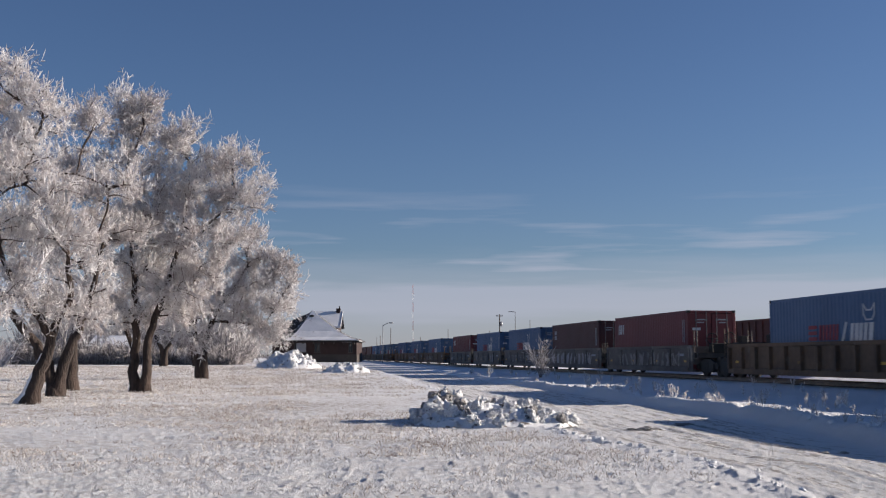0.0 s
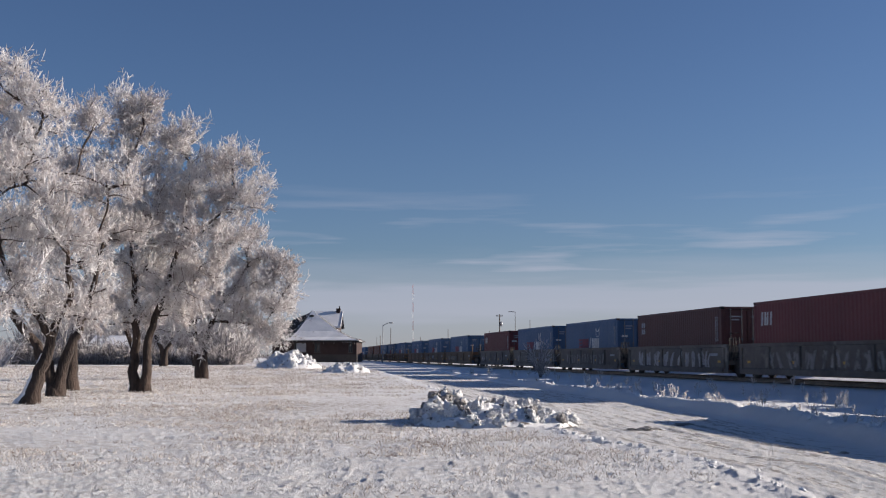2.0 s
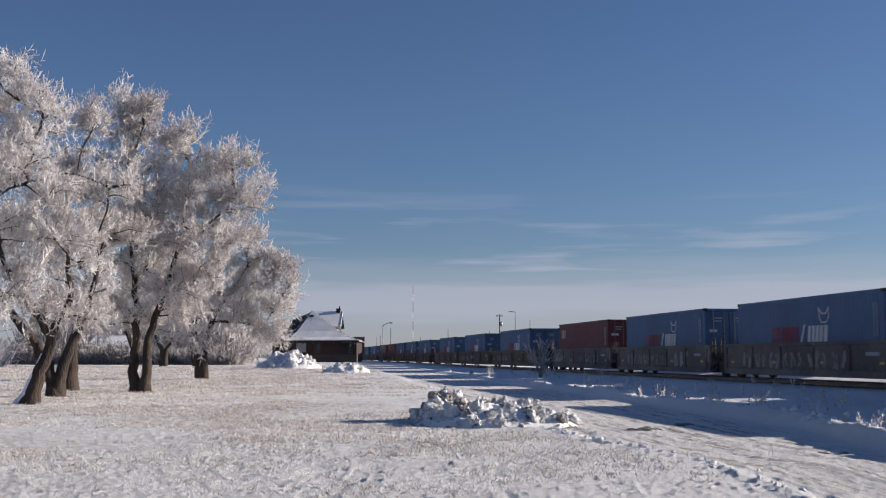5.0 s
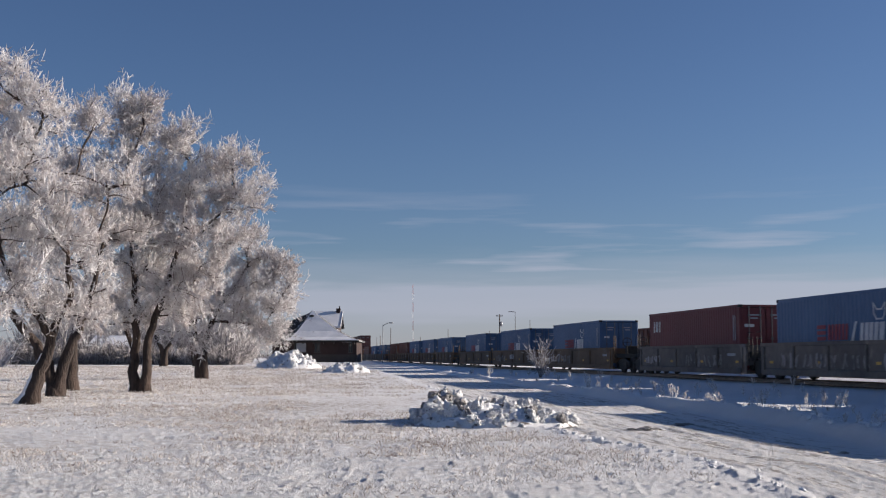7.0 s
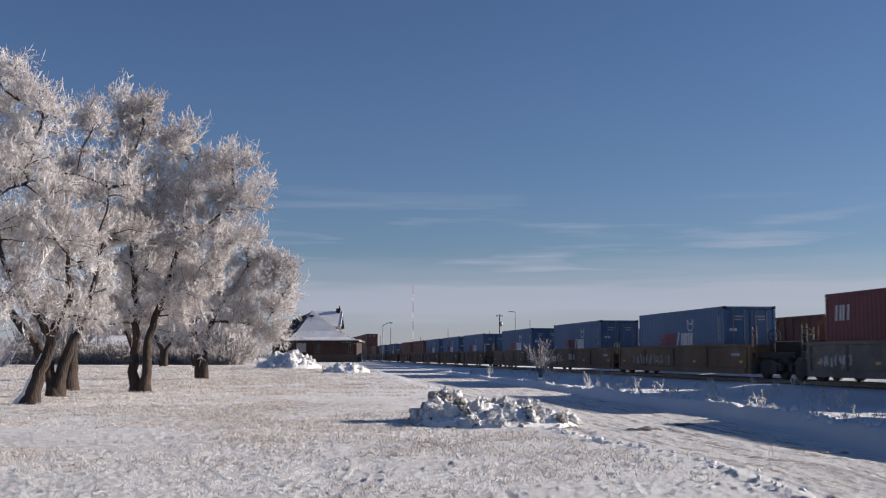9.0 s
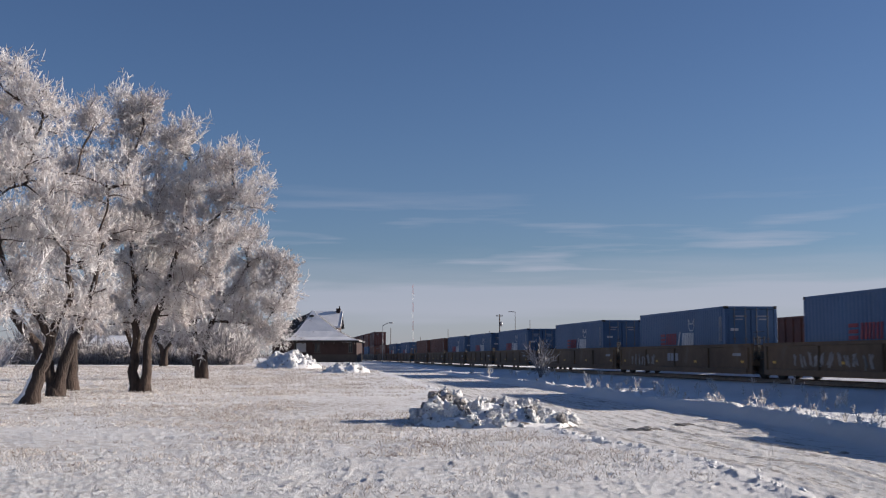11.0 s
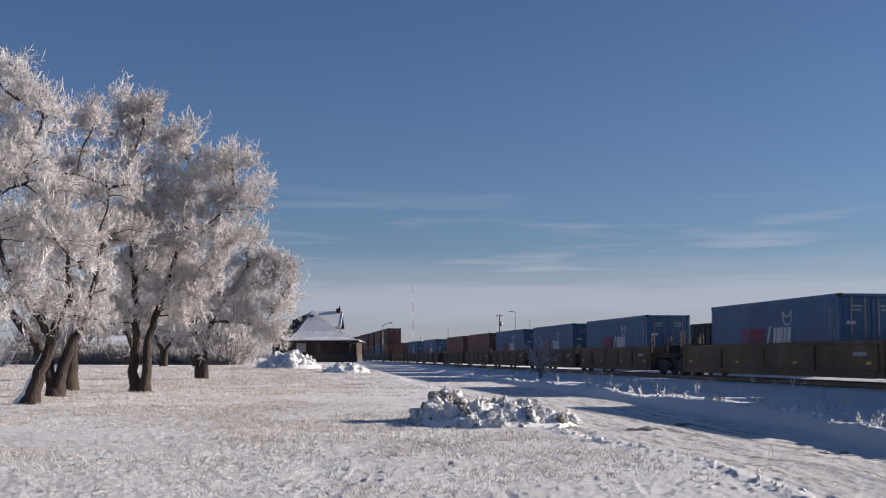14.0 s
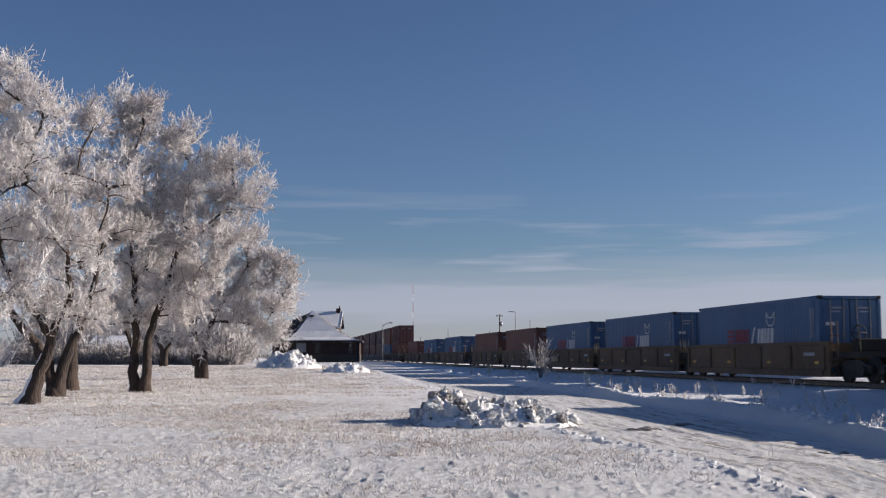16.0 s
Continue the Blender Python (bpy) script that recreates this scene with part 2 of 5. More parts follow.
# ---- the plan ----
TURN = 8.046                                   # the track's turn to the left of straight ahead
UX, UY = -math.sin(radians(TURN)), math.cos(radians(TURN))
NEAR_SIDE, SPEED = 19.56, 10.07                # the train's near side from the camera; metres a second
TRACK, RAIL_Z = NEAR_SIDE + 1.22, 0.79
TRACK_B = 31.4                                 # the siding behind


def on_track(s, lat, z=0.0, rz=0.0):
    return pose(s * UX + lat * UY, s * UY - lat * UX, z, 0, 0, TURN + rz)


RIDGE = np.array([(4.6, 6.0), (3.4, 10.7), (3.3, 14.6), (2.3, 18.6), (0.9, 30.0), (-0.56, 48.2), (-3.7, 80.5), (-9, 128), (-16, 190)])
BANK = np.array([(6.6, 6), (6.4, 15.6), (6.5, 19.3), (6.7, 23.5), (6.4, 27.0), (6.0, 31.5), (5.1, 42), (3.7, 55), (1.6, 75), (-1.0, 100), (-6, 150), (-12, 200)])


def across(line, x, y):
    """How far x lies to the right of a line given by (x, y) rows, at y."""
    return x - np.interp(y, line[:, 1], line[:, 0])


def ground_z(x, y):
    x, y = np.asarray(x, float), np.asarray(y, float)
    s, lat = x * UX + y * UY, x * UY - y * UX
    z = 0.40 + 0.42 * smooth(14, 230, y)
    far = smooth(260, 150, np.hypot(x, y))
    near = smooth(140, 60, np.hypot(x, y))
    bank, ridge = across(BANK, x, y), across(RIDGE, x, y)
    # bank beyond the road, then the bed of the track
    lift = smooth(-0.42, 0.06, bank + 0.25 * (fbm(x * 1.5, y * 1.0, 16) - 0.5))
    crest = 0.60 + 0.07 * smooth(34, 26, y) + 0.09 * (fbm(x * 0.9, y * 0.7, 5) - 0.5) * 2 + 0.07 * (fbm(x * 4, y * 3, 15) - 0.5)
    z_bed = np.maximum(z, crest - 0.26 * smooth(0.08, 0.7, bank))
    z = z + (z_bed - z) * lift * smooth(8, 20, y)
    bed = smooth(4.2, 2.4, np.abs(lat - TRACK)) + smooth(4.2, 2.4, np.abs(lat - TRACK_B))
    z = z + (np.maximum(RAIL_Z - 0.17, z) - z) * np.clip(bed, 0, 1)
    z = np.where((lat > TRACK + 2) & (lat < TRACK_B - 2), np.maximum(z, RAIL_Z - 0.3), z)
    offbed = 1 - np.clip(bed, 0, 1)
    # ruts of the road
    road = smooth(-0.1, 0.4, ridge) * smooth(-0.3, -0.6, bank) * smooth(200, 120, y)
    z = z - 0.04 * road
    wav = ridge + 0.35 * np.sin(y * 0.13)
    z = z + road * near * ((value_noise(wav * 6.5, y * 0.05, 8) - 0.5) * 0.030 + (value_noise(wav * 15, y * 0.09, 18) - 0.5) * 0.022 + (fbm(x * 9, y * 4, 9) - 0.5) * 0.036 + (fbm(x * 1.2, y * 0.5, 19) - 0.5) * 0.02)
    # the ploughed ridge on the road's edge
    bumpy = np.clip(fbm(x * 7, y * 4, 3) * 3.4 - 1.45, 0, 1)
    z = z + np.exp(-((ridge + 0.25 * (fbm(x * 0.8, y * 0.8, 6) - 0.5)) / 0.13) ** 2) * smooth(7, 10, y) * (0.012 + 0.030 * bumpy) * smooth(220, 90, y)
    # drifts and tufts
    field = (1 - road) * offbed
    z = z + field * far * ((fbm(x * 0.25, y * 0.25, 21) - 0.5) * 0.10 + (fbm(x * 1.7, y * 1.7, 22) - 0.5) * 0.04)
    z = z + field * near * ((fbm(x * 10, y * 6, 23, 3) - 0.5) * 0.024 + np.clip(fbm(x * 15, y * 9, 24, 2) - 0.60, 0, 1) * 0.07)
    return z


def gz(x, y):
    return float(ground_z(np.array([x]), np.array([y]))[0])


# ---- ground ----
def ground():
    ang = np.radians(np.concatenate([np.arange(-180, -24, 4.0), np.arange(-24, 24.01, 0.10), np.arange(26, 180, 4.0)]))
    rad = np.concatenate([[0.002, 0.5, 3, 6], 8.5 * 1.0075 ** np.arange(0, 450), 8.5 * 1.0075 ** 450 * 1.25 ** np.arange(0, 14)])
    A, R = np.meshgrid(ang, rad)
    x, y = (R * np.sin(A)).ravel() + 0.25, (R * np.cos(A)).ravel() - 0.3
    z = ground_z(x, y)
    verts = np.stack([x, y, z], 1)
    n, m = len(rad), len(ang)
    i, j = np.meshgrid(np.arange(n - 1), np.arange(m), indexing="ij")
    j2 = (j + 1) % m
    faces = np.stack([i * m + j, i * m + j2, (i + 1) * m + j2, (i + 1) * m + j], -1).reshape(-1, 4)
    g = bpy.data.materials.new("snowy_ground")
    g.use_nodes = True
    nn, l = g.node_tree.nodes, g.node_tree.links
    b = nn["Principled BSDF"]
    b.inputs["Roughness"].default_value = 0.7
    tc = nn.new("ShaderNodeTexCoord")

    def noise_at(scale, detail, rough=0.6):
        t = nn.new("ShaderNodeTexNoise")
        t.inputs["Scale"].default_value, t.inputs["Detail"].default_value, t.inputs["Roughness"].default_value = scale, detail, rough
        l.new(tc.outputs["Object"], t.inputs["Vector"])
        return t.outputs["Fac"]

    def ranged(src, a, b2, c=0.0, d=1.0):
        t = nn.new("ShaderNodeMapRange")
        for k, v in enumerate((a, b2, c, d)):
            t.inputs[k + 1].default_value = v
        l.new(src, t.inputs[0])
        return t.outputs[0]

    def mixed(fac, a, b2):
        t = nn.new("ShaderNodeMix")
        t.data_type = "RGBA"
        l.new(fac, t.inputs[0])
        for k, v in ((6, a), (7, b2)):
            if isinstance(v, tuple):
                t.inputs[k].default_value = (*v, 1)
            else:
                l.new(v, t.inputs[k])
        return t.outputs[2]

    def times(a, b2):
        t = nn.new("ShaderNodeMath")
        t.operation = "MULTIPLY"
        l.new(a, t.inputs[0])
        l.new(b2, t.inputs[1])
        return t.outputs[0]

    def attribute(name):
        t = nn.new("ShaderNodeAttribute")
        t.attribute_name = name
        return t.outputs["Fac"]

    clean = mixed(ranged(noise_at(0.5, 5), 0.3, 0.7), (0.80, 0.80, 0.82), (0.88, 0.88, 0.89))
    stubble = times(times(ranged(noise_at(5.5, 9, 0.85), 0.475, 0.535), ranged(noise_at(0.22, 4), 0.36, 0.60, 0.45, 1.0)), attribute("stubble"))
    col = mixed(stubble, clean, (0.34, 0.28, 0.235))
    dirt = times(ranged(noise_at(5.0, 9, 0.8), 0.38, 0.58, 0.05, 0.95), attribute("road"))
    col = mixed(dirt, col, (0.76, 0.735, 0.71))
    axes, lane = nn.new("ShaderNodeSeparateXYZ"), nn.new("ShaderNodeCombineXYZ")
    l.new(tc.outputs["Object"], axes.inputs[0])
    l.new(attribute("lane"), lane.inputs[0])
    l.new(ranged(axes.outputs[1], 0, 100, 0, 6), lane.inputs[1])
    rut = nn.new("ShaderNodeTexNoise")
    rut.inputs["Scale"].default_value, rut.inputs["Detail"].default_value, rut.inputs["Roughness"].default_value = 6.0, 5.0, 0.75
    l.new(lane.outputs[0], rut.inputs["Vector"])
    lines = times(times(ranged(rut.outputs["Fac"], 0.50, 0.57), ranged(noise_at(5.0, 8, 0.85), 0.42, 0.52)), attribute("road"))
    col = mixed(lines, col, (0.33, 0.295, 0.265))
    l.new(col, b.inputs["Base Color"])
    bp = nn.new("ShaderNodeBump")
    bp.inputs["Strength"].default_value, bp.inputs["Distance"].default_value = 1.0, 0.068
    l.new(noise_at(16, 7, 0.78), bp.inputs["Height"])
    l.new(bp.outputs[0], b.inputs["Normal"])
    me = mesh_np("ground", verts, faces, g, True)
    bank, ridge = across(BANK, x, y), across(RIDGE, x, y)
    road = smooth(0.1, 0.6, ridge) * smooth(-0.3, -0.9, bank) * smooth(230, 120, y)
    field = smooth(0.0, -0.5, ridge) * smooth(300, 160, np.hypot(x, y)) * smooth(0.30, 0.55, fbm(x * 0.12, y * 0.12, 31) + 0.12 * smooth(-2, -9, ridge) * 1.0)
    for name, val in (("road", road), ("lane", ridge + 0.35 * np.sin(y * 0.13)), ("stubble", (0.5 * smooth(0.0, -0.5, ridge) + 0.5 * field) * (0.45 + 0.55 * smooth(12, 28, y)) * (0.55 + 0.45 * smooth(-0.5, -5, ridge)))):
        me.attributes.new(name, "FLOAT", "POINT").data.foreach_set("value", val.astype(np.float32))
    tagged(new("ground", me), "snow-covered field with dry grass stubble and a rutted road", "ground", kind="structure")


ground()


# ---- tracks ----
def track(lat, s0, s1, label):
    for side in (-0.7525, 0.7525):
        bm = prism(bmesh.new(), [(-0.07, -0.17), (0.07, -0.17), (0.07, -0.155), (0.012, -0.13), (0.012, -0.04), (0.036, -0.03), (0.036, 0), (-0.036, 0), (-0.036, -0.03), (-0.012, -0.04), (-0.012, -0.13), (-0.07, -0.155)], "y", s0, s1)
        ob = part("rail", bm, RAIL, None, m=on_track(0, lat + side, RAIL_Z))
        tagged(ob, label, "rail", "rails of the line", "structure")


track(TRACK, 12, 900, "worn steel rail on the snowy main line")
track(TRACK_B, 12, 900, "rusty steel rail on the snowy siding")


# ---- containers ----
LENGTH, WIDE, TALL = 12.19, 2.44, 2.90
MOVING, WHEELS = [], []


def wall_wave(length, pitch=0.28, deep=0.020):
    """The outline of a corrugated wall: (along, depth) points."""
    pts, y = [], 0.0
    n = int(length / pitch)
    p = length / n
    for k in range(n):
        y = k * p
        pts += [(y, 0.0), (y + p * 0.36, 0.0), (y + p * 0.5, -deep), (y + p * 0.86, -deep)]
    return pts + [(length, 0.0)]


def corrugated(length, h0, h1, place):
    bm = bmesh.new()
    prev = None
    for a, d in wall_wave(length):
        cur = (bm.verts.new(place(a, d, h0)), bm.verts.new(place(a, d, h1)))
        if prev:
            bm.faces.new((prev[0], cur[0], cur[1], prev[1]))
        prev = cur
    r = bmesh.ops.extrude_face_region(bm, geom=bm.faces[:])
    mid = sum((Vector(place(length / 2, 0, 0)), Vector(place(length / 2, -1, 0)) * -1), Vector())
    bmesh.ops.translate(bm, vec=-mid.normalized() * 0.05, verts=[v for v in r["geom"] if isinstance(v, bmesh.types.BMVert)])
    bmesh.ops.recalc_face_normals(bm, faces=bm.faces[:])
    return bm


def slab(pts, x, thick=0.006):
    """A flat marking on the near wall: an outline in (along, height)."""
    return prism(bmesh.new(), pts, "x", x - thick, x + thick)


def marks_line(c):
    """Red bars, a white slash, white bars and a shield outline, as on the blue boxes."""
    x = -WIDE / 2 - 0.006
    top = 1.80
    for k in range(3):
        y, z = LENGTH / 2 - 3.45, top - 0.56 + k * 0.21
        part("logo_bar", slab([(y, z), (y - 0.66, z), (y - 0.69, z + 0.13), (y - 0.03, z + 0.13)], x), MARK_R, c, "red logo bar")
    for k in range(6):
        y = LENGTH / 2 - 4.28 - k * 0.26
        part("logo_bar", slab([(y, top - 0.56), (y - 0.16, top - 0.56), (y - 0.22, top), (y - 0.06, top)], x), MARK_R, c, "red logo bar")
    part("logo_slash", slab([(LENGTH / 2 - 6.00, top - 0.60), (LENGTH / 2 - 6.15, top - 0.60), (LENGTH / 2 - 6.45, top + 0.06), (LENGTH / 2 - 6.30, top + 0.06)], x), MARK_W, c, "white logo slash")
    for k, w in enumerate((0.20, 0.24, 0.24, 0.26, 0.30)):
        y = LENGTH / 2 - 6.62 - (0, 0.30, 0.60, 0.92, 1.26)[k]
        part("logo_bar", slab([(y, top - 0.60), (y - w, top - 0.60), (y - w - 0.10, top), (y - 0.10, top)], x), MARK_W, c, "white logo bar")
    y0, z0 = LENGTH / 2 - 7.95, 2.12
    ring = [(0.38, 0.30), (0.16, 0.10), (-0.16, 0.10), (-0.38, 0.30), (-0.36, -0.04), (-0.20, -0.22), (0.20, -0.22), (0.36, -0.04)]
    bm = bmesh.new()
    for (a, b), (a2, b2) in zip(ring, ring[1:] + ring[:1]):
        d = Vector((a2 - a, b2 - b)).normalized() * 0.026
        n = Vector((-d.y, d.x))
        prism(bm, [(y0 + a - d.x + n.x, z0 + b - d.y + n.y), (y0 + a2 + d.x + n.x, z0 + b2 + d.y + n.y), (y0 + a2 + d.x - n.x, z0 + b2 + d.y - n.y), (y0 + a - d.x - n.x, z0 + b - d.y - n.y)], "x", x - 0.006, x + 0.006)
    part("emblem", bm, MARK_W, c, "white outlined emblem")


def marks_small(c, two=False):
    """White block logo near the back end of a red box."""
    x = -WIDE / 2 - 0.006
    if two:
        for k, z in enumerate((2.2, 2.2, 1.86, 1.86)):
            y = LENGTH / 2 - 0.75 - (k % 2) * 0.32
            part("logo_bar", slab([(y, z), (y - 0.24, z), (y - 0.24, z + 0.24), (y, z + 0.28)], x), MARK_DIM, c, "faded white logo block")
        return
    for k, lean in enumerate((0.06, 0.06, 0.06, 0.06)):
        y = LENGTH / 2 - 0.75 - (0, 0.30, 0.52, 0.86)[k]
        part("logo_bar", slab([(y, 1.92), (y - 0.13, 1.92), (y - 0.13 - lean, 2.46), (y - lean, 2.46)], x), MARK_W, c, "white logo bar")


def container(paint, label, marks):
    """Origin on the floor's middle; the doors face the way of travel (-y)."""
    c = thing("shipping_container", pose(0, 0, 0), label, "container", "containers on the train")
    hw, hl = WIDE / 2, LENGTH / 2
    for sx in (-1, 1):
        part("side_wall", corrugated(LENGTH - 0.3, 0.15, TALL - 0.11, lambda a, d, h: (sx * (hw - 0.012 + d), -hl + 0.15 + a, h)), paint, c)
        part("top_rail", boxes((sx * hw - 0.035 - sx * 0.035, -hl, TALL - 0.12, sx * hw + 0.035 - sx * 0.035, hl, TALL - 0.004), bevel=0.008), paint, c)
        part("bottom_rail", boxes((sx * hw - 0.04 - sx * 0.04, -hl, 0.0, sx * hw + 0.04 - sx * 0.04, hl, 0.16), bevel=0.008), paint, c)
    part("end_wall", corrugated(WIDE - 0.3, 0.15, TALL - 0.11, lambda a, d, h: (-hw + 0.15 + a, hl - 0.03 + d, h)), paint, c)
    wave = [(-hl + 0.02 + a * (LENGTH - 0.04) / LENGTH, TALL - 0.014 + d * 0.8) for a, d in wall_wave(LENGTH)]
    bm = prism(bmesh.new(), wave + [(hl - 0.02, TALL - 0.075), (-hl + 0.02, TALL - 0.075)], "x", -hw + 0.03, hw - 0.03)
    part("roof", bm, paint, c)
    part("container_floor", boxes((-hw + 0.06, -hl + 0.05, 0.05, hw - 0.06, hl - 0.05, 0.14)), STEEL, c)
    for sx in (-1, 1):
        for sy in (-1, 1):
            part("corner_post", boxes((sx * (hw - 0.075) - 0.075, sy * (hl - 0.075) - 0.075, 0.17, sx * (hw - 0.075) + 0.075, sy * (hl - 0.075) + 0.075, TALL - 0.13), bevel=0.012), paint, c)
            for z in (0.0, TALL - 0.118):
                part("corner_casting", boxes((sx * (hw - 0.08) - 0.085, sy * (hl - 0.08) - 0.085, z, sx * (hw - 0.08) + 0.085, sy * (hl - 0.08) + 0.085, z + 0.118), bevel=0.01), STEEL, c)
    part("door_header", boxes((-hw + 0.15, -hl + 0.01, TALL - 0.13, hw - 0.15, -hl + 0.1, TALL - 0.01), bevel=0.01), paint, c)
    part("door_sill", boxes((-hw + 0.15, -hl + 0.01, 0.02, hw - 0.15, -hl + 0.1, 0.15), bevel=0.01), paint, c)
    for sx in (-1, 1):
        bm = boxes((min(sx * 0.015, sx * (hw - 0.16)), -hl + 0.035, 0.17, max(sx * 0.015, sx * (hw - 0.16)), -hl + 0.085, TALL - 0.15), bevel=0.01)
        for z in (0.55, 1.1, 1.65, 2.2):
            prism(bm, [(min(sx * 0.06, sx * (hw - 0.2)), z), (max(sx * 0.06, sx * (hw - 0.2)), z), (max(sx * 0.06, sx * (hw - 0.2)), z + 0.32), (min(sx * 0.06, sx * (hw - 0.2)), z + 0.32)], "y", -hl + 0.022, -hl + 0.036)
        door = part("door", bm, paint, c)
        for a in (0.26, 0.78):
            bm = tube(bmesh.new(), [(sx * a, -hl + 0.006, 0.1), (sx * a, -hl + 0.006, TALL - 0.06)], [0.02, 0.02], 6)
            for z in (0.5, 1.4, 2.4):
                prism(bm, [(sx * a - 0.05, z), (sx * a + 0.05, z), (sx * a + 0.05, z + 0.08), (sx * a - 0.05, z + 0.08)], "y", -hl - 0.012, -hl + 0.03)
            part("lock_rod", bm, ROD, door, "grey door lock rod")
        for z, w in ((2.42, 0.5), (2.28, 0.34)):
            part("marking", boxes((sx * 0.55 - w / 2, -hl + 0.012, z, sx * 0.55 + w / 2, -hl + 0.02, z + 0.06)), MARK_DIM, door, "white code bars")
    if marks == "line":
        marks_line(c)
        part("plate", boxes((-0.95, -hl + 0.008, 1.80, -0.60, -hl + 0.016, 1.92)), MARK_W, c, "white owner's marking on the door")
    elif marks == "block":
        marks_small(c)
        part("plate", boxes((-0.98, -hl + 0.008, 1.93, -0.55, -hl + 0.016, 2.06)), MARK_W, c, "white owner's marking on the door")
    elif marks == "two":
        marks_small(c, True)
    x = -hw - 0.004
    for k in range(2):
        part("marking", slab([(-hl + 0.42 + 0.2 * k, 1.35), (-hl + 0.48 + 0.2 * k, 1.35), (-hl + 0.48 + 0.2 * k, 2.45), (-hl + 0.42 + 0.2 * k, 2.45)], x), MARK_DIM, c, "faded white code bars")
    return c


# ---- well cars ----
WHEEL_R = 0.46


def wheelset_mesh():
    bm = tube(bmesh.new(), [(-1.0, 0, 0), (1.0, 0, 0)], [0.075, 0.075], 10)
    for sx in (-1, 1):
        x = sx * 0.7525
        tube(bm, [(x + sx * 0.06, 0, 0), (x - sx * 0.06, 0, 0), (x - sx * 0.062, 0, 0), (x - sx * 0.09, 0, 0)], [WHEEL_R - 0.005, WHEEL_R, WHEEL_R + 0.025, WHEEL_R + 0.025], 28)
        for k in range(4):
            a = k * math.pi / 2
            tube(bm, [(x + sx * 0.06, 0.25 * math.cos(a), 0.25 * math.sin(a)), (x + sx * 0.075, 0.25 * math.cos(a), 0.25 * math.sin(a))], [0.06, 0.05], 8)
    me = bpy.data.meshes.new("wheelset")
    bm.to_mesh(me)
    bm.free()
    me.materials.append(STEEL)
    return me


def truck_mesh():
    bm = bmesh.new()
    for sx in (-1, 1):
        x = sx * 1.02
        prism(bm, [(-1.25, 0.36), (-0.95, 0.36), (-0.55, 0.20), (0.55, 0.20), (0.95, 0.36), (1.25, 0.36), (1.25, 0.60), (0.9, 0.66), (0.45, 0.80), (-0.45, 0.80), (-0.9, 0.66), (-1.25, 0.60)], "x", x - 0.06, x + 0.06)
        for y in (-0.889, 0.889):
            tube(bm, [(x - 0.12, y, 0.46), (x + sx * 0.16, y, 0.46)], [0.15, 0.13], 12)
        for y in (-0.22, 0, 0.22):
            tube(bm, [(x, y, 0.30), (x, y, 0.62)], [0.075, 0.075], 8)
    prism(bm, [(-1.1, 0.45), (1.1, 0.45), (1.1, 0.68), (-1.1, 0.68)], "y", -0.2, 0.2)
    me = bpy.data.meshes.new("truck")
    bm.to_mesh(me)
    bm.free()
    me.materials.append(STEEL)
    return me


WHEELSET, TRUCK_ME = wheelset_mesh(), truck_mesh()


def add_truck(car, y, spin):
    tr = part("truck", TRUCK_ME, None, car, "dark steel wheel truck", pose(0, y, 0))
    for dy in (-0.889, 0.889):
        w = part("wheelset", WHEELSET, None, tr, m=pose(0, dy, WHEEL_R))
        if spin:
            WHEELS.append((w, dy))


